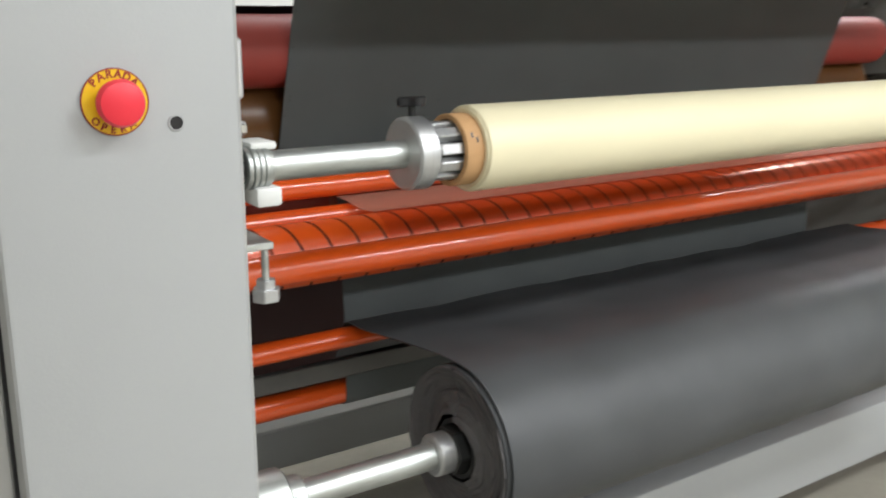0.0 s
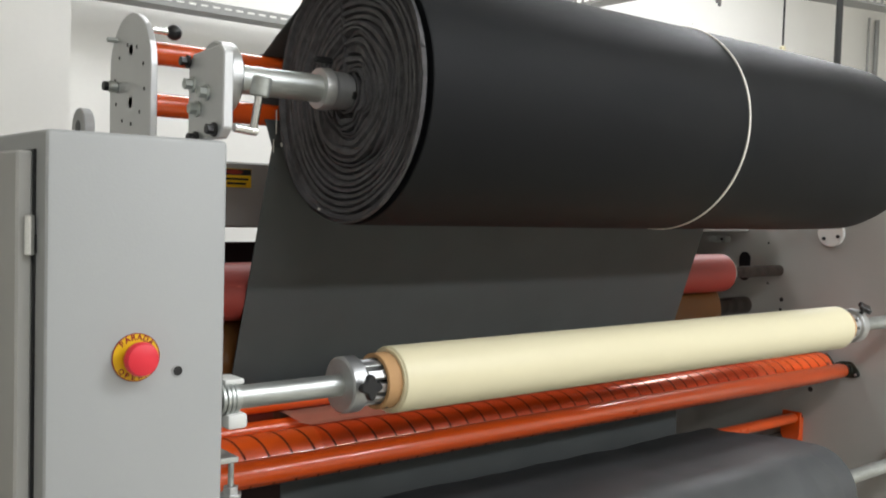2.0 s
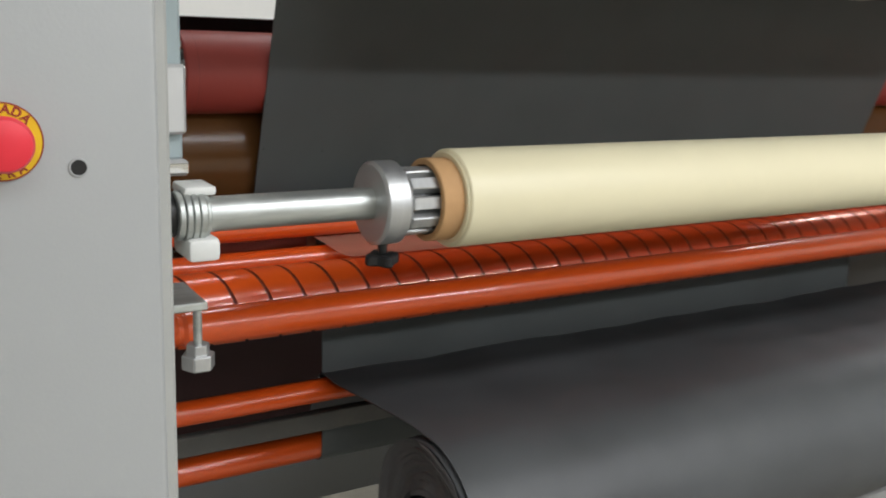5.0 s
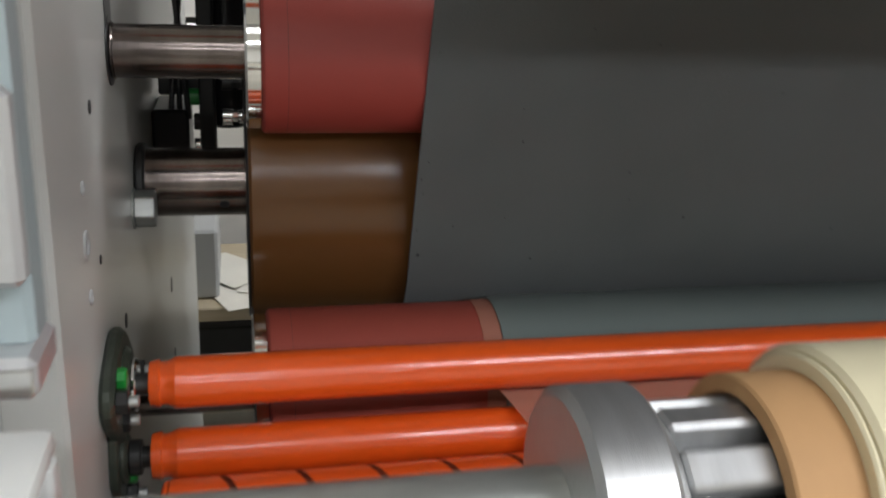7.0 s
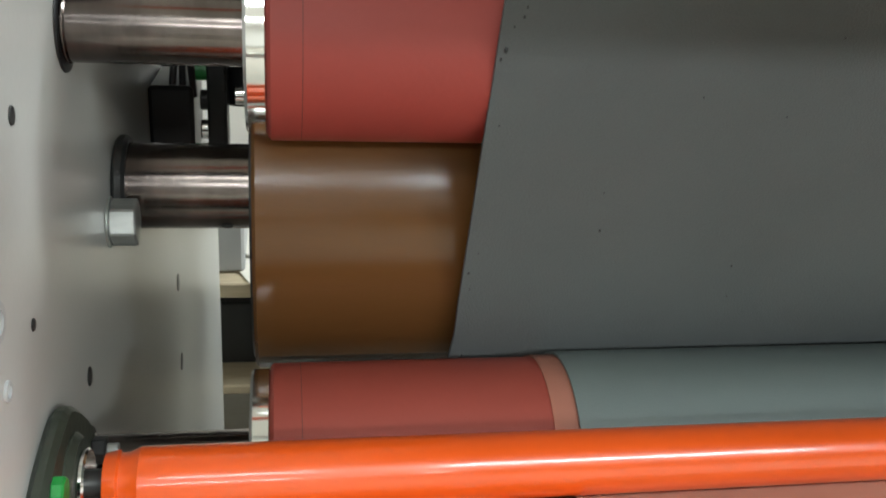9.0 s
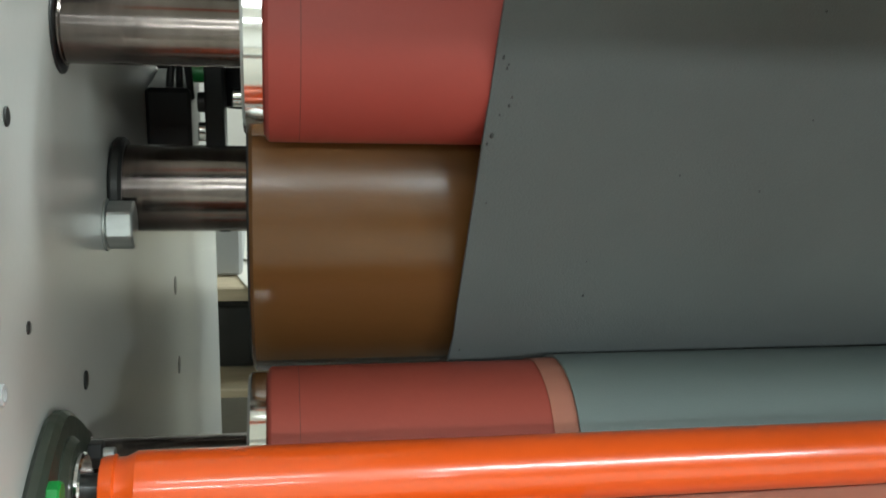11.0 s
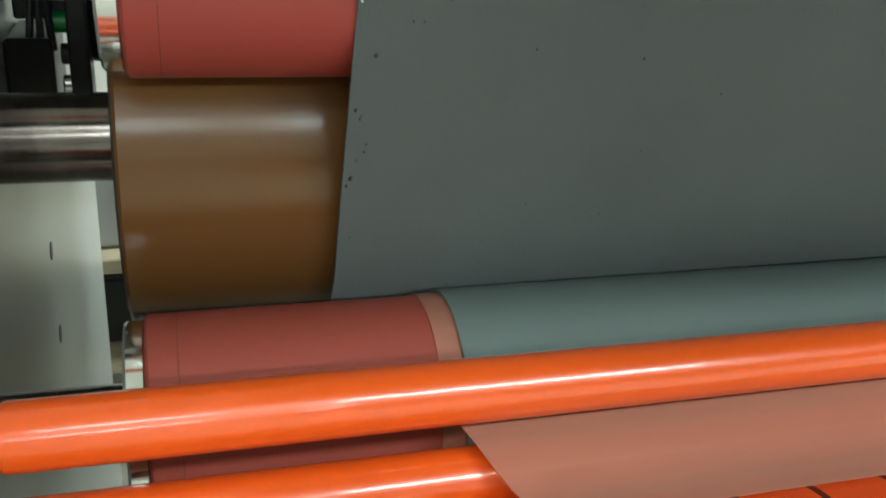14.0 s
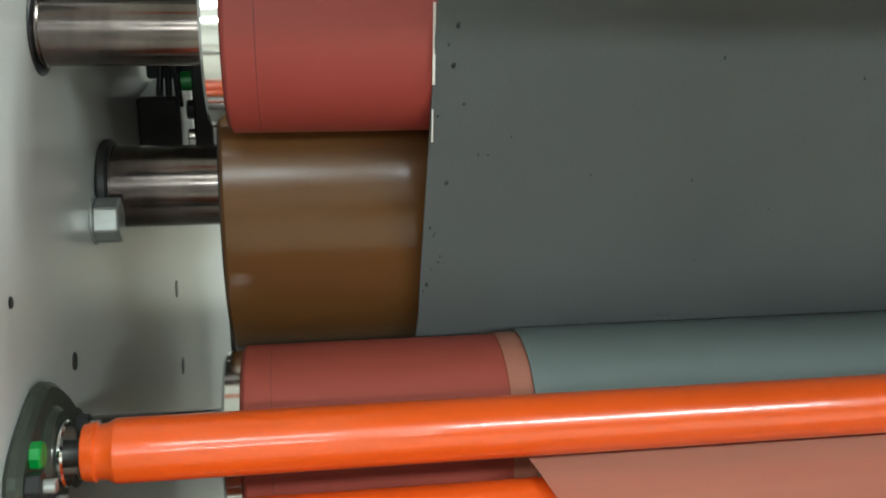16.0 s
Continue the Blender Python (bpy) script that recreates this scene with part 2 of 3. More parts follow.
# ---- plan ----
XL, XR = -0.006, 2.095         # inner faces of the two side frames
CREAM_AX, CREAM_R = (-0.003, 0.991), 0.0546
BIG_AX, BIG_R = (0.042, 1.452), 0.212
GREY_AX, GREY_R = (0.0, 0.581), 0.115
R1_AX, R2_AX, BR_AX = (0.409, 1.0995), (0.376, 0.861), (0.527, 0.978)
RED_R, BR_R = 0.0557, 0.122
A_AX, B_AX, C_AX, D_AX, E_AX, G_AX = (0.302, 0.902), (0.289, 0.857), (0.230, 0.821), (0.165, 0.821), (0.31, 0.651), (0.40, 0.519)
H_AX = ((0.31, 1.516), (0.31, 1.43))
SPEED = 0.0235                 # metres of cloth a second


def bolt(parent, x, y, z, r, h, mat, name="bolt", side=1, at=None):
    """A hex head on a plate that faces along x."""
    return part(name, hexnut(r, h * side), mat, parent, at=pose(x, y, z))


# ---- the room ----
tagged(part("floor", box(-4, 7, -9, 5, -0.2, 0, 0), CONCRETE, smooth=False), "worn grey-brown concrete workshop floor", "floor", kind="structure")
for nm, bb in (("wall_north", (0.46, 7.2, 2.4, 2.6)), ("wall_niche", (-4.2, 0.46, 2.2, 2.6)), ("wall_south", (-4.2, 7.2, -9.2, -9.0)), ("wall_west", (-4.2, -4.0, -9.0, 2.2)), ("wall_east", (7.0, 7.2, -9.0, 2.4))):
    tagged(part(nm, box(*bb, 0, CEIL, 0), WALL, smooth=False), "white painted plaster workshop wall", "wall", kind="structure")
tagged(part("ceiling", box(-4.2, 7.2, -9.2, 2.6, CEIL, CEIL + 0.2, 0), WALL, smooth=False), "white workshop ceiling", "ceiling", kind="structure")
for lx, ly, watts in LAMPS:
    e = empty("ceiling_light", pose(lx, ly, CEIL), "white twin-tube fluorescent batten added out of view on the ceiling", "lamp", "ceiling tube lamps")
    part("housing", box(-0.65, 0.65, -0.09, 0.09, -0.06, 0, 0.004), WHITE, e)
    for s in (-0.05, 0.05):
        part("lamp_tube", rod(-0.6, 0.6, 0.013, n=12), TUBE_GLOW, e, at=pose(0, s, -0.085))


def cable_tray(m, length, label):
    """A galvanised slotted channel: web and two flanges, pierced by a row of slots."""
    e = empty("cable_tray", m, label, "cable tray", "cable trays")
    bm = bmesh.new()
    n = int(length / 0.05)
    box(0, length, -0.05, 0.05, 0.0, 0.002, 0, bm)
    for s in (-1, 1):
        y = 0.05 * s
        for z0, z1 in ((0.0, 0.012), (0.028, 0.042)):
            box(0, length, y - 0.001, y + 0.001, z0, z1, 0, bm)
        for i in range(n):
            box(i * 0.05, i * 0.05 + 0.018, y - 0.001, y + 0.001, 0.012, 0.028, 0, bm)
    part("slotted_channel", bm, TRAY, e, smooth=False)
    return e


TRAY = material("galvanised_tray", (0.28, 0.28, 0.27), 0.5, metal=0.4, var=0.15, scale=9, bump=0.03)
cable_tray(pose(-0.6, 2.3, 2.0), 5.0, "galvanised slotted cable tray along the white wall")
cable_tray(pose(2.97, 1.35, 2.3, 0, 0, 90), 1.2, "galvanised slotted cable tray running off the wall")
t3 = cable_tray(pose(2.9, 1.33, 2.3, 0, 0, -14), 1.25, "galvanised slotted cable tray with a cable on it")
for i in range(3):
    part("hanger_stub", rod(-0.275 - 0.008 * i, -0.19, 0.008, n=10, axis="z"), TRAY, t3, at=pose(0.075 + 0.03 * i, 0.02 * i, 0.2))
drop = tagged(part("drop_cable", rod(2.05, CEIL + 0.002, 0.005, n=10, axis="z"), BLACK, at=pose(3.35, 1.2, 0)), "black cable with a pale plug hanging from the tray", "cable")
part("plug", box(-0.012, 0.012, -0.01, 0.01, 1.995, 2.055, 0.004), CREAM, drop, "pale plastic plug")
tagged(part("tray_post", rod(0, 2.3, 0.016, n=16, axis="z"), DARK, at=pose(3.64, 1.09, 0)), "dark steel post under the cable tray", "post")
for i in range(2):
    tagged(part("wall_conduit", rod(0, 2.79, 0.009 + 0.009 * i, n=16, axis="z"), TRAY, at=pose(6.43 + 0.125 * i, 2.37, 0)), "grey steel conduit on the white wall", "conduit", "wall conduits")

# things on the floor behind the machine
shelf = empty("work_bench", pose(0.05, 1.75, 0), "pale wooden work bench with a lower shelf behind the machine", "bench")
part("bench_top", box(-0.6, 0.5, -0.18, 0.25, 0.42, 0.45, 0.003), WOOD, shelf)
part("lower_shelf", box(-0.6, 0.5, -0.16, 0.25, 0.2, 0.22, 0.003), WOOD, shelf)
for lx in (-0.58, 0.46):
    for ly in (-0.16, 0.21):
        part("leg", box(lx, lx + 0.04, ly, ly + 0.04, 0, 0.42, 0.003), WOOD, shelf)
tagged(part("storage_box", box(-0.2, 0.03, 1.62, 1.9, 0.452, 0.6, 0.006), PAINT), "grey storage box on the work bench", "box")
tagged(part("dark_carton", box(-0.3, 0.3, 1.68, 1.95, 0.222, 0.36, 0.004), DARK), "dark carton on the lower shelf", "carton")
for i, (px, py, a) in enumerate(((0.08, 1.66, 20), (0.16, 1.72, -15), (0.05, 1.78, 40))):
    tagged(part("paper_sheet", box(-0.07, 0.07, -0.1, 0.1, 0.0, 0.0015, 0), PAPER, at=pose(px, py, 0.4525 + 0.003 * i, 0, 0, a), smooth=False), "loose white paper sheet on the work bench", "paper", "loose papers")

# ---- the side frames ----
def side_frame(x0, x1, y0, label):
    e = empty("side_frame", pose(0, 0, 0), label, "machine frame", "machine side frames")
    o = [(y0, 0.0), (1.45, 0.0), (1.45, 1.15), (1.24, 1.36), (y0 + 0.03, 1.36), (y0, 1.33)]
    part("plate", slab(o, x0, x1, "x", 0.003), PAINT_IN, e, smooth=False)
    return e


LF = side_frame(XL - 0.044, XL, 0.16, "light grey painted steel side frame with drilled holes")
RF = side_frame(XR, XR + 0.044, -0.03, "light grey painted steel side frame carrying the roller ends")
part("front_strip", box(XL - 0.048, XL - 0.029, -0.04, 0.162, 0.3, 1.34, 0.003), PAINT_IN, LF)
# drilled holes as flat dark discs that stand for the shade inside, and screws
for y, z, r in ((0.835, 0.774, 0.0095), (0.834, 0.682, 0.0095), (0.396, 0.908, 0.0055), (0.3, 1.08, 0.0042), (0.298, 0.988, 0.003)):
    part("drilled_hole", rod(XL - 0.004, XL + 0.0008, r, 0.0004, 14), DARK, LF, at=pose(0, y, z))
for y, z, r in ((0.251, 1.012, 0.0085), (0.253, 0.981, 0.0045), (0.253, 1.044, 0.004)):
    part("painted_plug", tube(XL - 0.004, XL + 0.0012, r, r * 0.6, 0.0004, 20), PAINT, LF, at=pose(0, y, z))
for y, z, r in ((0.449, 1.185, 0.004), (0.395, 1.008, 0.007), (0.446, 1.056, 0.004), (0.397, 0.976, 0.005), (0.312, 0.836, 0.009), (0.283, 0.741, 0.008), (0.195, 0.305, 0.01), (0.32, 0.605, 0.004), (0.309, 0.558, 0.004), (0.05, 0.92, 0.006), (0.0, 0.4, 0.004)):
    part("drilled_hole", rod(XR - 0.0008, XR + 0.004, r, 0.0004, 14), DARK, RF, at=pose(0, y, z))
for y, z in ((0.165, 0.19), (0.165, 0.08)):
    part("cap_screw", rod(XR - 0.008, XR, 0.009, 0.001, 16), BLACK, RF, at=pose(0, y, z))
# hex bolt standing out of the first frame
hb = empty("hex_bolt", pose(XL, 0.489, 0.966), "zinc-plated hex bolt standing out of the side frame", "bolt")
part("shank", rod(0, 0.012, 0.006, 0.001, 20), ZINC, hb)
part("head", hexnut(0.0155, 0.016), ZINC, hb, at=pose(0.0015, 0, 0, 12))
part("washer", rod(0.0, 0.0018, 0.0165, 0.0004, 24), ZINC, hb)
# Slot and shaft holes are flat black shapes standing for their inner shade.
part("shaft_slot", slab([(R1_AX[0] + 0.016 * math.cos(radians(a)), R1_AX[1] + (0.11 if a < 180 else 0.0) + 0.016 * math.sin(radians(a))) for a in range(0, 360, 15)], XL - 0.003, XL + 0.0006), BLACK, LF, "dark upright slot above the roller shaft")
for ay, az in (R1_AX, R2_AX):
    part("shaft_hole", rod(XL - 0.003, XL + 0.0011, 0.0235, 0.0004, 40), BLACK, LF, "dark round hole that takes the roller shaft", at=pose(0, ay, az))
# slot, latch and nylon disc of the second frame
# This slot's depth is likewise only a black shape on the plate.
o = [(0.532 + 0.021 * math.cos(radians(a)), 1.105 + (0.026 if a < 180 else -0.026) + 0.021 * math.sin(radians(a))) for a in range(0, 360, 15)]
part("shaft_slot", slab(o, XR - 0.0015, XR + 0.003), BLACK, RF, "dark oblong slot")
nd = empty("nylon_disc", pose(XR, 0.236, 1.225), "round white nylon bearing plate with dark screws", "bearing plate")
part("disc", rod(-0.012, 0, 0.042, 0.003, 40), NYLON, nd)
for a in (200, 320, 80):
    part("screw", rod(-0.015, -0.011, 0.006, 0.001, 12), BLACK, nd, at=pose(0, 0.026 * math.cos(radians(a)), 0.026 * math.sin(radians(a))))
lt = empty("latch", pose(XR, 0.617, 1.188), "small zinc-plated latch bracket on the side frame", "latch")
part("latch_plate", box(-0.03, 0, -0.028, 0.0, -0.008, 0.012, 0.001), ZINC, lt)
part("latch_bar", box(-0.025, 0, 0.004, 0.04, -0.01, 0.012, 0.001), ZINC, lt)
part("screw", rod(-0.033, -0.03, 0.005, 0.0005, 12), BLACK, lt, at=pose(0, -0.014, 0.002))

cb = empty("cross_beam", pose(0, 0, 0), "light grey painted box beam between the side frames near the floor", "beam")
part("beam", box(XL, XR - 0.012, 0.2, 0.29, 0.1, 0.244, 0.006, seg=2), PAINT, cb)
part("end_flange", box(XR - 0.012, XR, 0.192, 0.3, 0.09, 0.25, 0.003), PAINT, cb)
for y, z in ((0.3, 0.19), (0.3, 0.11)):
    part("cap_screw", rod(XR - 0.02, XR - 0.01, 0.008, 0.001, 14), BLACK, cb, at=pose(0, y, z))
# Two black strips along the rear of the beam's top.
for x in (1.15, 1.72):
    part("black_strip", box(x, x + 0.13, 0.262, 0.284, 0.242, 0.252, 0.002), BLACK, cb)
tagged(part("rear_beam", box(XL, XR, 0.88, 1.06, 0.14, 0.24, 0.004), PAINT), "light grey painted beam low at the back of the machine", "beam")
# Dark base colour carries the shade this bar stands in.
tagged(part("lower_tie_bar", box(XL, XR, 0.36, 0.375, 0.56, 0.592, 0.002), material("shaded_tie_steel", (0.11, 0.108, 0.1), 0.45, metal=0.3, var=0.2, scale=10)), "grey steel tie bar, toned dark for shade, above the lowest orange roller", "tie bar")
# Cover is carried back unseen to y 1.2, to shade the parts below.
tagged(part("rear_cover", box(XL, XR, 0.52, 1.2, 1.218, 1.351, 0.004), COVER := material("grey_cover_paint", (0.36, 0.36, 0.34), 0.45, var=0.04, scale=4, bump=0.05, bscale=300)), "grey sheet-metal cover above the rollers, lengthened backwards to shade parts below", "cover")
# Added sheet hides the bright wall; maroon imitates the shaded red roller.
tagged(part("rear_backing", box(0.15, XR, 0.84, 0.86, 0.33, 1.172, 0.002), MAROON), "dark maroon sheet added behind the rollers to hide the bright wall", "guard")
warn = empty("warning_label", pose(0.263, 0.5195, 1.3185), "yellow and black warning label on the grey cover", "label")
part("sticker", box(-0.033, 0.033, -0.0008, 0, -0.019, 0.019, 0), YELLOW, warn, smooth=False)
part("header", box(-0.032, 0.032, -0.0014, -0.0009, 0.006, 0.018, 0), BLACK, warn, smooth=False)
part("header_oval", lathe([(-0.0019, 0), (-0.0019, 1), (-0.0015, 1), (-0.0015, 0)], 28, None, "y"), REDINK, warn, at=Matrix.Translation((-0.006, 0, 0.012)) @ Matrix.Diagonal((0.02, 1, 0.0045, 1)))
for z, w in ((-0.002, 0.026), (-0.011, 0.021)):
    part("text_bar", box(-w, w, -0.0014, -0.0009, z - 0.0022, z + 0.0022, 0), BLACK, warn, smooth=False)

# ---- the cabinet ----
cab = empty("control_cabinet", pose(-0.177, 0.1, 0), "tall light grey steel control cabinet with an emergency stop", "cabinet")
part("body", box(-0.109, 0.12, -0.193, 0.24, 0.06, 1.352, 0.007, seg=3), PAINT, cab)
part("plinth", box(-0.104, 0.115, -0.17, 0.23, 0.0, 0.06, 0.002), DARK, cab)
door = part("side_door", box(-0.131, -0.112, -0.155, 0.235, 0.08, 1.327, 0.003), DOOR := material("door_paint", (0.45, 0.45, 0.43), 0.42, var=0.03, scale=3, bump=0.06, bscale=350), cab, "grey sheet-steel side door")
part("door_gap", box(-0.1125, -0.1085, -0.157, 0.237, 0.078, 1.329, 0), BLACK, cab)
for z in (1.2, 0.25):
    h = part("hinge", rod(-0.024, 0.024, 0.006, 0.001, 20, "z"), CHROME, door, "chrome hinge", at=pose(-0.118, -0.162, z + 0.027))
    part("hinge_leaf", box(-0.008, 0.008, -0.003, 0.003, -0.022, 0.0, 0.001), DARK, h, at=pose(0.004, 0.004, 0))
part("cable_hole", rod(-0.0006, 0.004, 0.0064, 0.0003, 28, "y"), BLACK, cab, "small round black hole", at=pose(0.055, -0.1932, 1.055))
part("hole_rim", tube(-0.0012, 0.002, 0.0078, 0.0062, 0.0004, 28, "y"), PAINT, cab, at=pose(0.055, -0.1932, 1.055))

stop = empty("emergency_stop", pose(-0.177, -0.094, 1.077), "red mushroom push button on a round yellow label", "push button")
disc = part("label_disc", rod(-0.0012, 0, 0.0295, 0.0003, n=56, axis="y"), YELLOW, stop, "yellow disc with dark red lettering")
part("label_ring", tube(-0.0018, 0, 0.0302, 0.0292, 0.0002, 56, "y"), REDINK, disc)
part("push_button", lathe([(0, 0.0), (0, 0.012), (-0.012, 0.0125), (-0.013, 0.0205), (-0.02, 0.0215), (-0.026, 0.019), (-0.0285, 0.011), (-0.0292, 0)], 48, None, "y"), REDBTN, stop, "red mushroom head")


def letter(ch, m, size, parent, mat):
    cu = bpy.data.curves.new("letter", "FONT")
    cu.body, cu.size, cu.align_x, cu.align_y, cu.extrude, cu.offset = ch, size, "CENTER", "CENTER", 0.0002, 0.0003
    tmp = bpy.data.objects.new("letter", cu)
    me = bpy.data.meshes.new_from_object(tmp)
    bpy.data.objects.remove(tmp)
    me.materials.append(mat)
    ob = new("letter", me)
    ob.parent = parent
    ob.matrix_basis = m
    return ob


for i, ch in enumerate("PARADA"):
    a = 46 - i * 18.5
    letter(ch, pose(-0.0248 * math.sin(radians(a)), -0.0014, 0.0248 * math.cos(radians(a))) @ pose(0, 0, 0, 90, 0, 0) @ pose(0, 0, 0, 0, 0, a), 0.0098, disc, REDINK)
for i, ch in enumerate("OPERA"):
    a = 132 + i * 20
    letter(ch, pose(-0.0252 * math.sin(radians(a)), -0.0014, 0.0252 * math.cos(radians(a))) @ pose(0, 0, 0, 90, 0, 0) @ pose(0, 0, 0, 0, 0, a + 180), 0.0092, disc, REDINK)

# ---- the top brackets that carry the big roll ----
rp = empty("guide_plate", pose(-0.036, 0.316, 1.36), "round-topped steel plate with small holes and a knobbed lever", "bracket plate")
o = [(-0.09, 0.0), (0.09, 0.0)] + [(0.09 * math.cos(radians(a)), 0.127 + 0.09 * math.sin(radians(a))) for a in range(0, 181, 12)]
part("plate", slab(o, 0, 0.012, "x", 0.0015), PLATE, rp, smooth=False)
for k in range(10):
    a = radians(36 * k + 10)
    part("drilled_hole", rod(-0.0006, 0.003, 0.0035, 0.0003, 10), DARK, rp, at=pose(0, 0.066 * math.cos(a), 0.1 + 0.066 * math.sin(a)))
hub = part("hub_bolt", rod(-0.016, 0, 0.0095, 0.002, 24), ZINC, rp, at=pose(0, 0.055, 0.1))
part("bolt_head", rod(-0.024, -0.016, 0.008, 0.001, 20), BLACK, hub)
lever = part("lever", rod(0.0, 0.042, 0.0055, 0.001, 16), CHROME, rp, at=pose(0.012, -0.04, 0.188))
part("ball_knob", lathe([(-0.013, 0)] + [(-0.013 * math.cos(radians(a)), 0.013 * math.sin(radians(a))) for a in range(15, 180, 15)] + [(0.013, 0)], 24), BLACK, lever, "black ball knob", at=pose(0.047, 0, 0))
part("pin", rod(-0.018, 0, 0.004, 0.001, 12), ZINC, rp, at=pose(0, 0.055, 0.178))

bk = empty("shaft_bracket", pose(-0.036, 0.022, 1.362), "milled steel bracket block with bolts and a clamp lever", "bracket")
o = [(0.06, -0.002), (0.06, 0.11), (0.045, 0.122), (-0.04, 0.127), (-0.053, 0.117), (-0.053, 0.012), (-0.038, -0.002)]
part("plate", slab(o, 0, 0.016, "x", 0.002), PLATE, bk, smooth=False)
for y, z, m, r in ((0.044, 0.078, ZINC, 0.0085), (-0.003, 0.063, ZINC, 0.0085), (0.027, 0.042, ZINC, 0.0085), (0.067 - 0.008, 0.112, BLACK, 0.007), (-0.03, 0.01, BLACK, 0.0075), (0.03, 0.0, BLACK, 0.0075)):
    w = part("bolt", rod(-0.004, 0, r * 1.35, 0.0006, 20), m, bk, at=pose(0, y, z))
    part("bolt_head", hexnut(r, -0.011), m, w, at=pose(-0.003, 0, 0, 20))
part("bearing_ring", tube(0.016, 0.042, 0.052, 0.022, 0.003, 40), ALU, bk, at=pose(0, 0.016, 0.088))
cl = part("clamp_arm", rod(-0.055, 0.004, 0.0058, 0.001, 16, "z"), CHROME, bk, "chrome clamp lever", at=pose(0.055, -0.055, 0.065, 8, 6, 0))
part("clamp_boss", rod(-0.016, 0.012, 0.014, 0.002, 24, "z"), ZINC, cl, at=pose(0, 0, 0.01))
part("clamp_foot", rod(-0.03, 0.006, 0.0065, 0.001, 16), CHROME, cl, at=pose(0, 0, -0.055))

eye = empty("lifting_eye", pose(-0.03, 0.59, 1.36), "grey steel lifting eye on top of the side frame", "lifting eye")
o = [(-0.037, 0)] + [(0.037 * math.cos(radians(a)), 0.042 + 0.037 * math.sin(radians(a))) for a in range(180, -1, -15)] + [(0.037, 0)]
part("eye_plate", slab(o, 0, 0.02, "x", 0.002), PAINT, eye, smooth=False)
part("eye_hole", rod(-0.0006, 0.0206, 0.014, 0.0004, 24), DARK, eye, at=pose(0, 0, 0.042))
rbk = copy_thing(bk, pose(XR + 0.036, 0.042, 1.362) @ Matrix.Rotation(math.pi, 4, "Z"))


# ---- rollers ----
def roller(name, ax, x0, x1, r, mat, label, shaft_r=0.0, shaft_mat=None, s0=XL, s1=XR, b=0.002, category="roller", cap=0.0):
    e = empty(name, pose(0, *ax), label, category)
    if cap:
        part("shell", lathe([(x0, 0), (x0, r * 0.86), (x0 + 0.006, r * 0.93), (x0 + 0.007, r * 0.84), (x0 + 0.011, r * 0.86), (x0 + 0.016, r), (x1 - 0.016, r), (x1 - 0.008, r * 0.86), (x1, r * 0.86), (x1, 0)], 56), mat, e)
    else:
        part("shell", rod(x0, x1, r, b, 72), mat, e)
    if shaft_r:
        part("shaft_end", rod(s0, x0 + 0.002, shaft_r), shaft_mat, e)
        part("shaft_end", rod(x1 - 0.002, s1, shaft_r), shaft_mat, e)
    return e


R1 = roller("upper_red_roller", R1_AX, 0.094, 1.78, RED_R, RED, "red silicone covered pressure roller on steel shaft ends", 0.0182, OLDSTEEL, XL, XR, b=0.0018)
BR = roller("heated_drum", BR_AX, 0.084, 1.79, BR_R, BROWN, "large brown coated heated drum between red rollers", 0.0285, OLDSTEEL, XL, XR)
R2 = roller("lower_red_roller", R2_AX, 0.094, 1.78, RED_R, RED_DULL, "red silicone covered pressure roller below the brown drum", 0.0185, OLDSTEEL, XL, XR, b=0.0018)
for e in (R1, R2):
    for x0, x1 in ((0.083, 0.0945), (1.7795, 1.791)):
        part("end_ring", rod(x0, x1, 0.0525, 0.0015, 64), CHROME, e, "bright steel end ring")
    part("cover_seam", tube(0.1106, 0.1109, RED_R + 0.0001, RED_R - 0.002, 0.0001, 72), MAROON, e)
    part("shaft_collar", rod(XL + 0.0012, XL + 0.004, 0.0192, 0.001, 40), OLDSTEEL, e)
part("shaft_collar", rod(XL + 0.001, XL + 0.009, 0.0335, 0.002, 40), DARK, BR, "blackened collar")
part("end_face", rod(0.0825, 0.085, 0.115, 0.001, 64), DARK, BR, "dark steel end face")
part("grub_screw", rod(0.0255, 0.029, 0.004, 0.0004, 12, "z"), BLACK, BR, at=pose(0.065, 0, 0, 40))
RA = roller("guide_roller", A_AX, 0.018, 2.06, 0.0168, ORANGE, "slim glossy orange guide roller", 0.007, DARK, cap=1)
RB = roller("guide_roller", B_AX, 0.018, 2.06, 0.0168, ORANGE, "slim glossy orange guide roller beneath the other", 0.007, DARK, cap=1)
RD = roller("front_guide_roller", D_AX, 0.014, 2.06, 0.0215, ORANGE, "slim glossy orange guide roller in front of the grooved one", 0.008, DARK, cap=1)
RE = roller("lower_guide_roller", E_AX, 0.012, 2.06, 0.0168, ORANGE, "slim orange guide roller under the dark cloth", 0.008, DARK, cap=1)
RG = roller("lowest_guide_roller", G_AX, 0.012, 2.06, 0.021, ORANGE, "orange guide roller low under the dark cloth", 0.008, DARK, cap=1)
for ax in H_AX:
    roller("top_guide_roller", ax, -0.02, 2.1, 0.0195, ORANGE, "orange guide roller between the top brackets", 0.01, DARK, -0.036, 2.12)


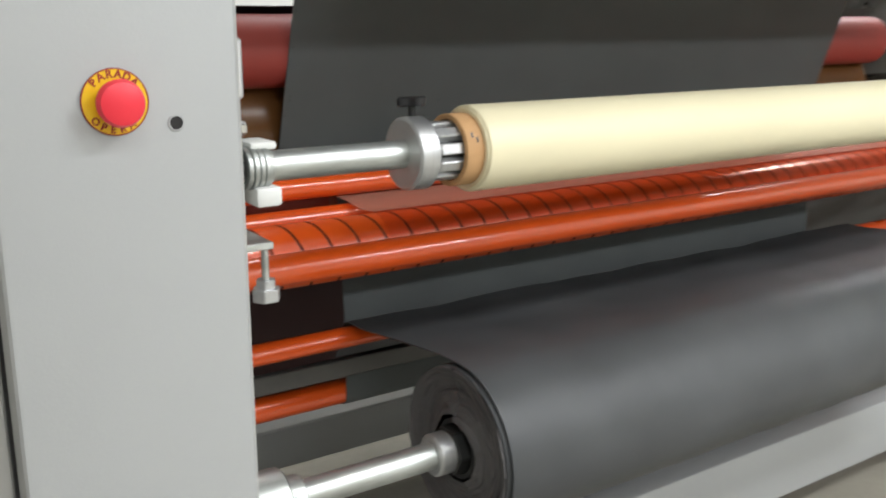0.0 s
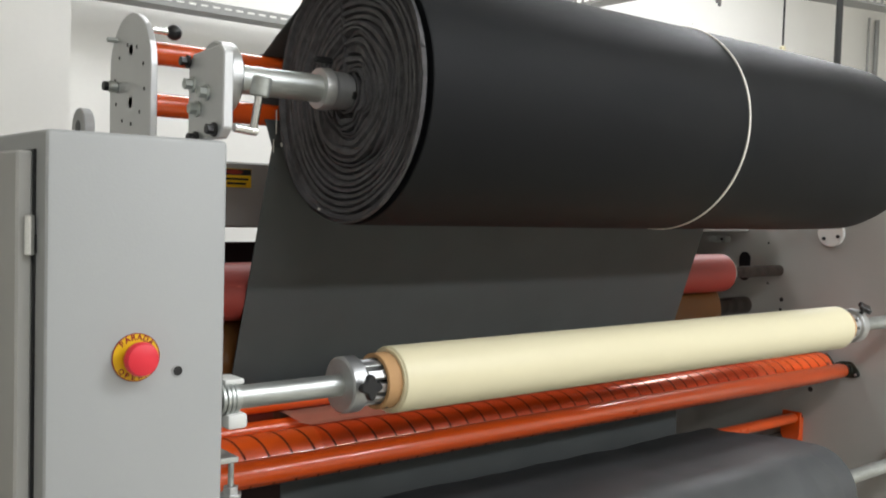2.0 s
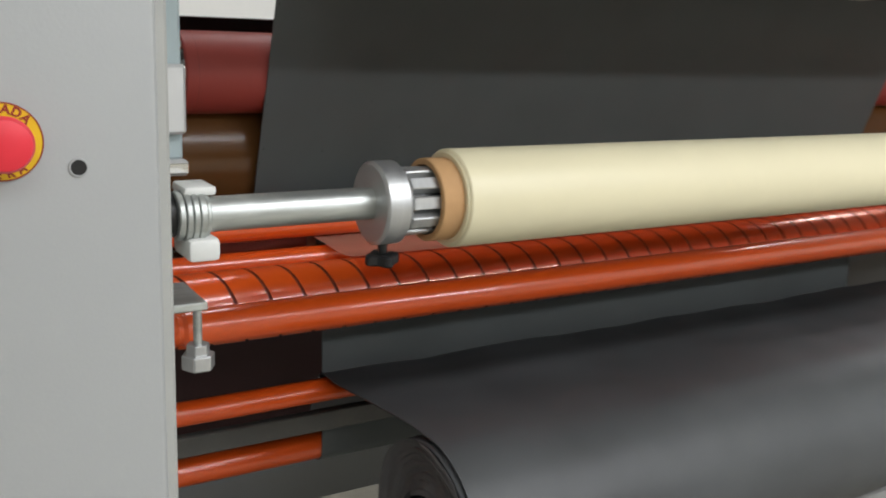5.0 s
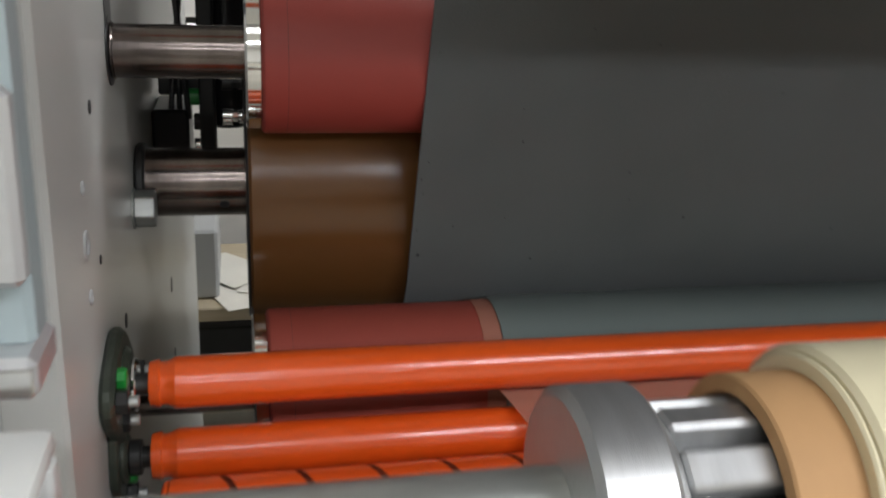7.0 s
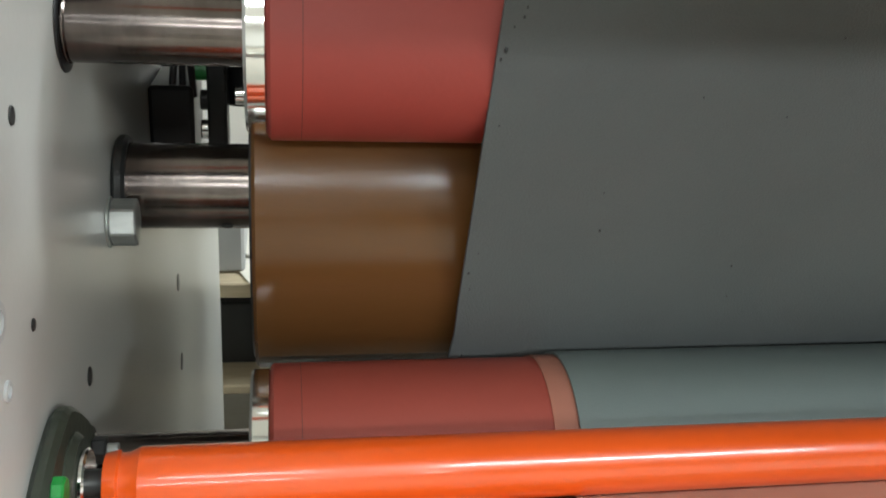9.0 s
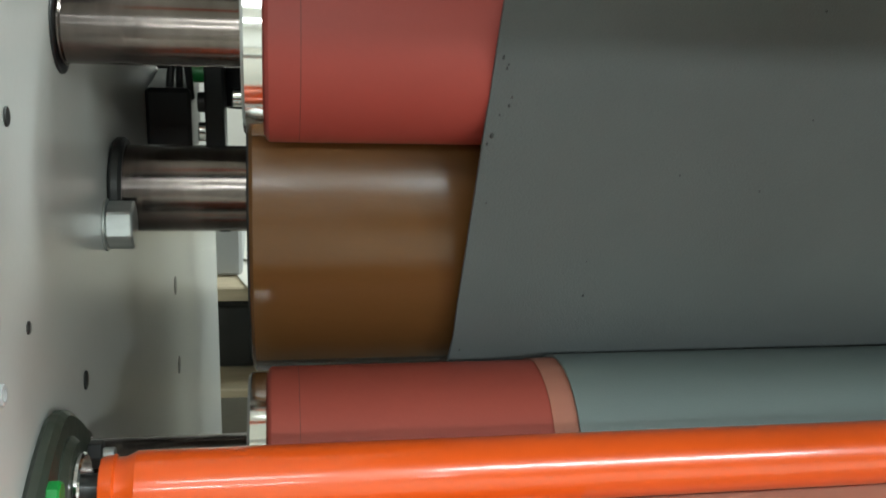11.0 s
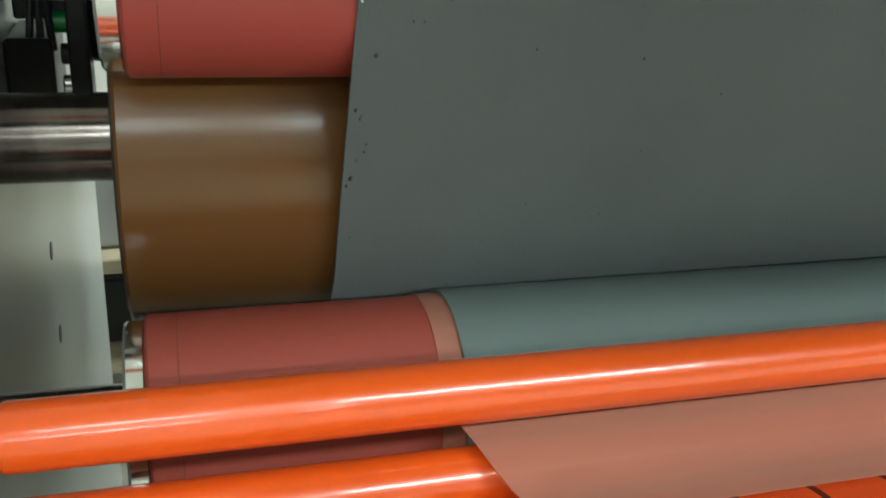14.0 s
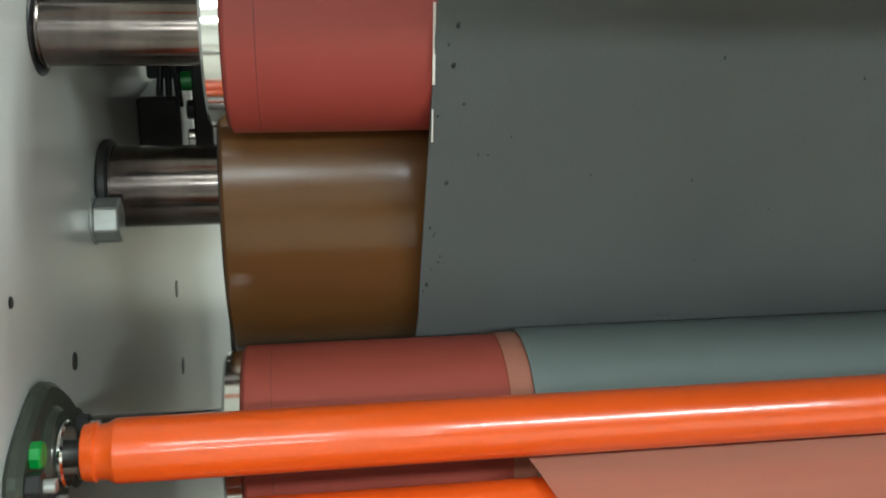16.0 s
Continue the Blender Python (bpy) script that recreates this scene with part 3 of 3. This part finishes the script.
def grooved_shell(x0, x1, r, pitch, starts, wide, deep, n=56):
    """A shell with helical grooves cut into it; the groove faces carry the second material, darkened for shade."""
    bm = bmesh.new()
    step = pitch / starts
    prof = [(0.0, 0), (step - wide, 0), (step - wide * 0.75, -deep), (step - wide * 0.25, -deep)]
    count = int((x1 - x0) / step)
    st = [(x0 + k * step + a, d, p) for k in range(-starts, count) for p, (a, d) in enumerate(prof)]
    cols = []
    for i in range(n + 1):
        f = i / n
        t = 2 * math.pi * f
        col = []
        for x, d, p in st:
            xx = min(max(x + pitch * f, x0), x1)
            col.append(bm.verts.new((xx, -(r + d) * math.sin(t), (r + d) * math.cos(t))))
        cols.append(col)
    for i in range(n):
        for j in range(len(st) - 1):
            a, b = cols[i][j], cols[i][j + 1]
            c, d = cols[i + 1][j + 1], cols[i + 1][j]
            if (a.co - b.co).length > 1e-6 and (c.co - d.co).length > 1e-6:
                f = bm.faces.new((a, b, c, d))
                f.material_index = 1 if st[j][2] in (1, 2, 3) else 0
    bmesh.ops.recalc_face_normals(bm, faces=bm.faces)
    return bm


RC = empty("spreader_roller", pose(0, *C_AX), "thick orange spreader roller with spiral grooves", "roller")
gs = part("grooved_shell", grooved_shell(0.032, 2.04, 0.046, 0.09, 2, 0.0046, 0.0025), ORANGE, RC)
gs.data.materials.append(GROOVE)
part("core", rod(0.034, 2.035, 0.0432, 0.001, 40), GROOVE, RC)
for x0, x1 in ((0.027, 0.0325), (2.03, 2.045)):
    part("end_disc", rod(x0, x1, 0.0455, 0.002, 48), ORANGE, RC)
part("shaft_end", rod(XL, 0.03, 0.011), DARK, RC)
part("shaft_end", rod(2.04, XR, 0.011), DARK, RC)


def flange_bearing(x, ax, side, tilt, green, big=1.0):
    """A diamond-shaped cast flange bearing on a side frame, with a collar and two screws."""
    e = empty("flange_bearing", pose(x, *ax, tilt), "dark cast flange bearing" + (" with a green cap" if green else " with two screws") + " on the side frame", "bearing", "flange bearings")
    o = [(0.02 * big * math.cos(radians(a)) ** 3 + 0.019 * big * math.cos(radians(a)), 0.025 * big * math.sin(radians(a))) for a in range(0, 360, 12)]
    th = 0.006 * big * side
    bs = (0.010 if big == 1 else 0.013) * side
    cl = (0.018 if big == 1 else 0.0165) * side
    part("flange", slab(o, 0, th, "x", 0.0012 * big * big), DKGREEN, e, smooth=False)
    part("boss", rod(min(0, bs), max(0, bs), 0.0165 * big, 0.002 * big, 32), DKGREEN, e)
    part("collar", rod(min(bs, cl), max(bs, cl), 0.0115 * big, 0.001, 28), DARK if big == 1 else CHROME, e)
    for s in (-1, 1):
        w = part("screw", hexnut(0.0075, 0.007 * side), DARK, e, at=pose(th, 0.032 * s * big, 0))
        part("screw_tip", rod(min(0.007 * side, 0.013 * side), max(0.007 * side, 0.013 * side), 0.0035, 0.0005, 12), ZINC, w)
    if green and big > 1:
        part("grease_cap", rod(-0.003, 0.003, 0.0068, 0.001, 8), GREEN, e, "bright green cap", at=pose(th + 0.0025, 0.0385, -0.012))
    elif green:
        part("grease_cap", rod(-0.004, 0.004, 0.0075, 0.001, 8), GREEN, e, "bright green cap", at=pose(0.010, -0.012, 0.0))
    return e


for ax, tilt, gr in ((A_AX, 166, 1), (B_AX, 105, 1), (D_AX, 60, 1), (C_AX, 20, 0), (E_AX, 10, 0)):
    flange_bearing(XL, ax, 1, tilt, gr, 1.5 if ax == A_AX else 1.0)
for ax, tilt in ((A_AX, 75), (B_AX, 105), (D_AX, 20), (C_AX, 80)):
    flange_bearing(XR, ax, -1, tilt, 0)
eb = empty("roller_bracket", pose(XR, 0.32, 0.6), "orange painted bracket holding the lower guide roller", "bracket")
part("bracket_plate", slab([(-0.03, 0.07), (0.03, 0.07), (0.035, 0.0), (0.0, -0.07), (-0.03, 0.0)], -0.04, -0.03, "x", 0.001), ORANGE, eb, smooth=False)
part("bracket_foot", box(-0.031, 0, -0.02, 0.02, -0.03, 0.05, 0.002), ORANGE, eb)

# ---- sensor bar, nylon shaft seats and clamp screw on the first frame ----
sb = empty("sensor_bracket", pose(-0.022, 0.074, 1.094), "white guide block on a pale blue bracket at the frame", "bracket")
part("back_bar", box(0, 0.027, -0.012, 0.012, -0.06, 0.16, 0.003), BLUEGREY := material("blue_grey_plastic", (0.35, 0.42, 0.43), 0.35, var=0.06, bump=0.03), sb)
part("white_block", box(-0.002, 0.028, -0.024, -0.012, -0.033, 0.035, 0.003), PLATE, sb)
part("foot", box(-0.006, 0.029, -0.026, 0.014, -0.074, -0.058, 0.003), PLATE, sb)
part("clear_tape", box(0.008, 0.028, -0.0275, -0.026, -0.071, -0.061, 0.0006), CHROME, sb)

for side, x in ((1, XL), (-1, XR)):
    js = empty("nylon_block", pose(x, *CREAM_AX), "white nylon block with two jaws round the film shaft", "bearing block", "nylon blocks")
    bm = bmesh.new()
    lo, hi = (-0.01, 0.021) if side > 0 else (-0.021, 0)
    box(lo, hi, -0.022, 0.034, -0.042, -0.0195, 0.005, bm, 2)
    box(lo, hi, 0.022, 0.034, -0.0195, 0.0195, 0.002, bm)
    box(lo, hi, -0.01, 0.034, 0.0195, 0.0285, 0.003, bm, 2)
    part("jaw", bm, NYLON, js)
    if side > 0:
        part("spacer", rod(-0.026, -0.0102, 0.021, 0.001, 32), DARK, js, at=pose(0, 0.006, 0))
    gseat = empty("flange_bushing", pose(x, *GREY_AX), "zinc-plated flange bushing for the winding shaft", "bushing", "winding shaft bushings")
    lo, hi = (-0.03, 0.016) if side > 0 else (-0.016, 0)
    part("flange", rod(lo, hi, 0.042, 0.003, 40), ZINC, gseat)
    lo, hi = sorted((0.014 * side, 0.04 * side))
    part("sleeve", tube(lo, hi, 0.027, 0.0186, 0.002, 36), ZINC, gseat)
    for a in (40, 160, 280):
        lo, hi = sorted((0.014 * side, 0.022 * side))
        part("cap_screw", rod(lo, hi, 0.0055, 0.001, 14), BLACK, gseat, at=pose(0, 0.034 * math.cos(radians(a)), 0.034 * math.sin(radians(a))))

cs = empty("clamp_screw", pose(-0.008, -0.02, 0.911), "zinc-plated clamp screw with a hexagonal star knob", "clamp screw")
part("arm", box(-0.03, 0.008, -0.008, 0.07, -0.008, 0.0, 0.001), ZINC, cs)
part("threaded_rod", rod(-0.045, -0.006, 0.0042, 0.0008, 18, "z"), ZINC, cs)
part("knob_neck", hexnut(0.0115, -0.012, axis="z"), ALU, cs, at=pose(0, 0, -0.043))
part("star_knob", hexnut(0.0165, -0.015, axis="z"), ALU, cs, at=pose(0, 0, -0.053))

vb = empty("valve_block", pose(0.0, 0.72, 0.0), "black pneumatic valve block with metal fittings", "valve")
part("block", box(XL, 0.03, -0.03, 0.06, 0.945, 1.01, 0.003), BLACK, vb)
part("upright", box(0.04, 0.056, -0.02, 0.02, 0.90, 1.16, 0.002), DARK, vb)
part("tie", box(0.0, 0.05, 0.0, 0.03, 1.02, 1.045, 0.002), DARK, vb)
part("cylinder_body", rod(0.86, 1.0, 0.022, 0.003, 28, "z"), BLACK, vb, at=pose(0.068, 0.05, 0.12))
part("cylinder_cap", rod(0.0, 0.012, 0.025, 0.002, 28, "z"), ALU, vb, at=pose(0.068, 0.05, 1.12))
part("side_block", box(0.0, 0.034, -0.02, 0.03, 1.05, 1.075, 0.002), BLACK, vb)
for k in range(3):
    part("air_hose", rod(0.0, 0.19, 0.003, 0.0005, 10, "z"), BLACK, vb, at=pose(0.012 + 0.009 * k, -0.022, 1.0, 4 * k - 4, 6 - 5 * k, 0))
for x, z, m in ((0.034, 0.97, CHROME), (0.034, 0.995, DARK), (0.03, 1.02, GREEN), (0.034, 0.95, CHROME), (0.062, 1.0, CHROME), (0.062, 1.035, DARK), (0.03, 1.09, CHROME)):
    f = part("fitting", rod(0, 0.011, 0.0085, 0.001, 20), m, vb, at=pose(x, -0.01, z))
    part("fitting_nut", hexnut(0.006, 0.016), m, f)
    part("fitting_collar", rod(0.016, 0.021, 0.0075, 0.001, 16), m, f)

# ---- cream film roll on its shaft ----
CR = empty("film_roll", pose(0, *CREAM_AX), "cream adhesive film roll on a cardboard core and steel shaft", "film roll")
part("film", tube(0.275, 1.69, CREAM_R, 0.0455, 0.002, 80), CREAM, CR)
part("film_lip", tube(0.2725, 0.2755, 0.0515, 0.0455, 0.001, 80), CREAM, CR)
core = part("core", tube(0.247, 1.715, 0.0453, 0.0385, 0.001, 80), CARD, CR, "brown cardboard core")
for k in range(2):
    part("ink_mark", box(0.256 + 0.006 * k, 0.2585 + 0.006 * k, -0.003, 0.004, -0.0005, 0.0003, 0), BLACK, core, at=pose(0, 0, 0, 66 + 8 * k) @ Matrix.Translation((0, 0, 0.0453)))
part("shaft", rod(XL + 0.001, XR - 0.001, 0.0172), ZINC, CR, "zinc-plated steel shaft")
for s, xc in ((1, 0.182), (-1, 1.785)):
    m = Matrix.Translation((xc, 0, 0)) @ (Matrix.Identity(4) if s > 0 else Matrix.Rotation(math.pi, 4, "Z"))
    ch = part("core_chuck", lathe([(0, 0.0172), (0, 0.041), (0.0025, 0.0445), (0.026, 0.0445), (0.0285, 0.042), (0.030, 0.036), (0.034, 0.0345), (0.034, 0.0172), (0, 0.0172)], 64), ALU, CR, "machined aluminium core chuck", at=m)
    part("chuck_hub", rod(0.033, 0.085, 0.026, 0.001, 40), DARK, ch)
    for k in range(10):
        part("chuck_jaw", box(0.034, 0.078, -0.0068, 0.0068, 0.024, 0.0365, 0.0012), ALU, ch, at=pose(0, 0, 0, 36 * k + 12))
    a = 0 if s > 0 else 50
    kn = part("clamp_knob", rod(0.044, 0.056, 0.005, 0.0008, 14, "z"), DARK, ch, "black star clamp knob", at=pose(0.017, 0, 0, a))
    bm = bmesh.new()
    o = [((0.0165 + 0.004 * math.cos(4 * radians(q))) * math.cos(radians(q)), (0.0165 + 0.004 * math.cos(4 * radians(q))) * math.sin(radians(q))) for q in range(0, 360, 12)]
    part("star_grip", slab(o, 0.056, 0.068, "z", 0.002), BLACK, kn)
for x0, x1, r in ((-0.0235, -0.0175, 0.0235), (-0.017, -0.011, 0.0245), (-0.0105, -0.0045, 0.0245), (-0.004, 0.003, 0.0242), (0.003, 0.0075, 0.021), (XR - 0.02, XR - 0.002, 0.0225)):
    part("shaft_collar", rod(x0, x1, r, 0.001, 40), ZINC, CR)

# ---- the big roll of black cloth ----
BG = empty("cloth_roll", pose(0, *BIG_AX), "large roll of black cloth with uneven wound edges", "cloth roll")
part("wound_cloth", lathe([(0.222, BIG_R - 0.012), (0.222, BIG_R - 0.001), (0.224, BIG_R), (0.9, BIG_R + 0.001), (1.5, BIG_R), (1.72, BIG_R - 0.004), (1.775, BIG_R - 0.016), (1.8, BIG_R - 0.05), (1.805, 0.04)], 128), ROLLCLOTH, BG)


def wound_end(r0, r1, wraps, n, x0, seed, depth, wobble):
    """The end of a roll: many wraps, each one standing a little in or out and wavering round the turn."""
    rng = random.Random(seed)
    bm = bmesh.new()
    outs = [rng.uniform(-1, 1) for _ in range(wraps + 2)]
    cols = []
    for i in range(n):
        t = 2 * math.pi * i / n
        col = []
        for k in range(wraps * 4 + 1):
            f = i / n                               # the winding runs as one spiral
            whole, u = divmod(k, 4)
            kk = min(wraps, k / 4 + f)
            base = (outs[whole] * (1 - f) + outs[whole + 1] * f) * depth
            gap = 1 if u == 0 else 0.15 * noise.noise((math.cos(t) * 5, math.sin(t) * 5, whole + f))
            r = r0 + (r1 - r0) * kk / wraps + wobble * (1 - kk / wraps) * noise.noise((math.cos(t) * 1.3, math.sin(t) * 1.3, kk * 0.35))
            dish = 0.012 * math.sin(math.pi * kk / wraps) + 0.006 * noise.noise((math.cos(t) * 1.7, math.sin(t) * 1.7, (whole + f) * 0.8))
            x = x0 + dish + base + gap * depth * 1.6 + 0.0012 * noise.noise((math.cos(t) * 14, math.sin(t) * 14, kk * 3))
            if kk >= wraps:
                x = x0 + 0.002
            col.append(bm.verts.new((x, -r * math.sin(t), r * math.cos(t))))
        cols.append(col)
    for i in range(n):
        a = cols[i]
        b = cols[(i + 1) % n]
        sh = 0 if i + 1 < n else 4
        for k in range(wraps * 4 - sh):
            bm.faces.new((a[k + sh] if sh else a[k], a[k + 1 + sh] if sh else a[k + 1], b[k + 1], b[k]))
    bmesh.ops.recalc_face_normals(bm, faces=bm.faces)
    return bm


part("wound_edges", wound_end(0.03, BIG_R - 0.0015, 17, 144, 0.208, 5, 0.0042, 0.016), ROLLEND, BG, "uneven grey cloth edges")
part("edge_filler", rod(0.236, 0.24, BIG_R - 0.004, 0.001, 96), ROLLEND, BG)
strip = part("marker_strip", tube(1.007, 1.0125, BIG_R + 0.003, BIG_R - 0.002, 0.0003, 128), WHITE, BG, "thin white paper strip", at=Matrix.Translation((1.01, 0, 0)) @ pose(0, 0, 0, 0, 1.6, 0) @ Matrix.Translation((-1.01, 0, 0)))
part("shaft", rod(-0.03, XR + 0.03, 0.0215), ZINC, BG, "zinc-plated steel shaft")
part("shaft_hub", lathe([(0.158, 0.0215), (0.158, 0.0315), (0.163, 0.033), (0.176, 0.033), (0.18, 0.03), (0.21, 0.029), (0.21, 0.0215)], 40), ALU, BG)
kn = part("hub_knob", rod(0.03, 0.04, 0.005, 0.0008, 12, "z"), DARK, BG, at=pose(0.168, 0, 0, 12))
part("wing_grip", box(-0.017, 0.017, -0.005, 0.005, 0.04, 0.05, 0.003), BLACK, kn)
part("core", tube(0.212, 0.26, 0.035, 0.028, 0.001, 40), ROLLEND, BG)
for k in range(4):
    part("chuck_jaw", box(0.205, 0.24, -0.006, 0.006, 0.024, 0.031, 0.001), DARK, BG, at=pose(0, 0, 0, 90 * k + 30))
for k, (a, r) in enumerate(((-57, 0.196), (-20, 0.2), (150, 0.197), (100, 0.202), (75, 0.19))):
    part("lint_tuft", box(0.2, 0.2025, -0.0035, 0.0035, r - 0.0015, r + 0.0015, 0.0006), WHITE, BG, at=pose(0, 0, 0, -a))

# ---- the grey wound roll ----
GR = empty("wound_roll", pose(0, *GREY_AX), "roll of grey laminated cloth being wound", "cloth roll")
part("wound_cloth", lathe([(0.268, GREY_R - 0.006), (0.267, GREY_R - 0.002), (0.27, GREY_R), (1.0, GREY_R + 0.0015), (1.575, GREY_R), (1.6, GREY_R - 0.004), (1.613, GREY_R - 0.014), (1.617, 0.03)], 112), GREYROLL, GR)
part("wound_edges", wound_end(0.042, GREY_R - 0.001, 9, 96, 0.262, 9, 0.0005, 0.003), GREYEND := material("grey_cloth_edges", (0.09, 0.085, 0.085), 0.6, var=0.15, scale=40, bump=0.3, bscale=400), GR, "smooth wound grey cloth edges")
part("core", tube(0.266, 0.4, 0.0425, 0.036, 0.001, 48), DARK, GR, "dark paper core")
# Black disc inside the core stands for the shade in its hollow.
part("core_shade", rod(0.33, 0.34, 0.036, 0.001, 40), BLACK, GR)
part("shaft", rod(XL + 0.001, XR - 0.001, 0.0185), ZINC, GR, "zinc-plated steel shaft")
part("chuck_ring", lathe([(0.225, 0.0185), (0.225, 0.026), (0.228, 0.029), (0.249, 0.029), (0.252, 0.026), (0.252, 0.0185)], 40), ALU, GR)
part("chuck_nut", hexnut(0.035, 0.028), DARK, GR, "dark hexagonal chuck", at=pose(0.25, 0, 0))

# ---- the running cloth and film ----
W0, W1 = 0.202, 1.545


def web_y(z):
    return 0.35 + (1.1 - z) * 0.325


down = [(web_y(z), z) for z in (1.37, 1.3, 1.2, 1.1, 1.0, 0.95)]
path = [(BIG_AX[0], BIG_AX[1] + BIG_R + 0.001), (0.15, 1.618), (0.25, 1.566)] + arc(*H_AX[0], 0.0215, 20, -90, 6) + [(0.3315, 1.47)] + arc(*H_AX[1], 0.0215, -80, -80, 1)[:1] + [(0.318, 1.442), (0.288, 1.415)] + down + [(0.405, 0.925), (0.417, 0.905), (0.421, 0.89)]
web = tagged(part("running_cloth", sheet(path, W0, W1, 80, 0.0025, 0.0), WEB), "dark grey cloth web running down from the big roll", "cloth")
# from under the lower red roller down to the lowest guide roller
tagged(part("descending_cloth", sheet([(0.41, 0.8), (0.385, 0.76), (0.38, 0.65), (0.3775, 0.56)] + arc(*G_AX, 0.0225, 95, 200, 8), 0.301, 1.56, 40, 0.002), WEB), "dark laminated cloth descending behind the orange rollers", "cloth")
# over the lower guide roller and forward to the winding roll
ty = GREY_AX[1] + GREY_R + 0.0012
tagged(part("winding_cloth", sheet([(0.36, 0.60), (0.335, 0.648)] + arc(*E_AX, 0.0222, -60, 10, 6) + [(0.29 - 0.26 * i / 13, 0.67 + (ty - 0.668) * i / 13) for i in range(1, 13)] + [(0.015, ty + 0.0006)] + arc(*GREY_AX, GREY_R + 0.0022, 3, 150, 24), 0.272, 1.625, 150, 0.002, 0.0048), GREYROLL), "grey laminated cloth drawn forward onto the winding roll", "cloth")
# the laminate round the lower red roller, and the film's free edge beside it
tagged(part("laminated_cloth", sheet(arc(*R2_AX, RED_R + 0.0022, -62, 178, 40), 0.262, 1.55, 24, 0.0014), LAMINATE), "grey-green laminated cloth lying round the lower red roller", "cloth")
tagged(part("film_edge", sheet(arc(*R2_AX, RED_R + 0.0008, -62, 178, 40), 0.248, 1.57, 24, 0.0006), FILM), "clear film edge lying over the lower red roller", "film")
tagged(part("running_film", sheet([(A_AX[0] + 0.02, A_AX[1] + 0.004)] + arc(*A_AX, 0.0175, -100, -185, 5) + [(0.284, 0.8812), (0.268, 0.8763), (0.255, 0.8718), (0.244, 0.8698), (0.232, 0.8692)], 0.235, 1.66, 30, 0.0005, 0, lambda u: max(0.0, 0.016 + 0.058 * (u - 0.58))), FILM), "milky adhesive film running between the orange rollers", "film")
tagged(part("wrapped_film", sheet(arc(*C_AX, 0.0472, -18, 128, 20), 0.276, 1.66, 30, 0.0004), THINFILM), "clear adhesive film lying round the grooved roller", "film")

# ---- dark specks and a loose thread that ride on the cloth ----
rng = random.Random(3)
bm = bmesh.new()
ux, uz = 0.3091, -0.951


def on_web(s, lift):
    """A place on the sloping cloth, s metres below its top."""
    return web_y(1.45) + ux * s - 0.0015 * 0.95 - lift * 0.95, 1.45 + uz * s - 0.0005 - lift * 0.31


for k in range(230):
    edge = k < 45
    x = W0 + (rng.uniform(0.001, 0.012) if edge else rng.uniform(0.01, 1.1) ** 1.2)
    y, z = on_web(rng.uniform(-0.36, 0.5), 0.0)
    r = rng.choice((0.0005, 0.0006, 0.0008, 0.0012 if edge else 0.0009))
    bmesh.ops.create_icosphere(bm, subdivisions=1, radius=1, matrix=Matrix.Translation((x, y, z)) @ Matrix.Diagonal((r, r * 0.6, r * rng.uniform(1, 1.8), 1)))
SPECKS = tagged(part("lint_specks", bm, BLACK), "tiny dark lint specks on the grey cloth", "lint", kind="stuff")
bm = bmesh.new()
y, z = on_web(0.0, 0)
box(W0 - 0.001, W0 + 0.0004, y - 0.001, y, z - 0.012, z + 0.03, 0, bm)
box(W0 + 0.0004, W0 + 0.0012, y - 0.001 + 0.01, y + 0.01, z - 0.045, z - 0.02, 0, bm)
THREAD = tagged(part("loose_thread", bm, WHITE), "short white thread on the edge of the grey cloth", "thread")


def motions():
    """The film roll slows down after the first seconds; all else runs at the cloth's speed."""
    film = [(0, -5), (0.75, 26), (1.5, 62), (2.25, 98), (3.0, 130), (3.6, 148), (4.2, 163), (5.2, 184), (6.3, 206), (7.0, 243), (8.0, 287), (9.0, 330), (10.0, 372), (11.0, 415), (12.5, 478), (14.0, 540), (15.0, 580), (16.0, 620)]
    walk(CR, [(t, pose(0, *CREAM_AX, a)) for t, a in film])
    for ob, ax, r, s in ((BG, BIG_AX, BIG_R, -1), (GR, GREY_AX, GREY_R, 1), (R1, R1_AX, RED_R, -1), (BR, BR_AX, BR_R, 1), (R2, R2_AX, RED_R, -1), (RC, C_AX, 0.046, 1), (RD, D_AX, 0.0215, -1), (RA, A_AX, 0.0168, 1), (RB, B_AX, 0.0168, -1), (RE, E_AX, 0.0168, 1), (RG, G_AX, 0.021, 1)):
        turn = math.degrees(SPEED * 16 / r) * s
        n = max(2, math.ceil(abs(turn) / 60))
        walk(ob, [(16 * i / n, pose(0, *ax, turn * i / n)) for i in range(n + 1)])
    d = SPEED * 16
    walk(SPECKS, [(0, pose(0, 0, 0)), (16, pose(0, ux * d, uz * d))])
    # the thread reaches the drum at the end of the clip
    walk(THREAD, [(0, pose(0, 0, 0)), (16, pose(0, ux * d, uz * d))])


motions()
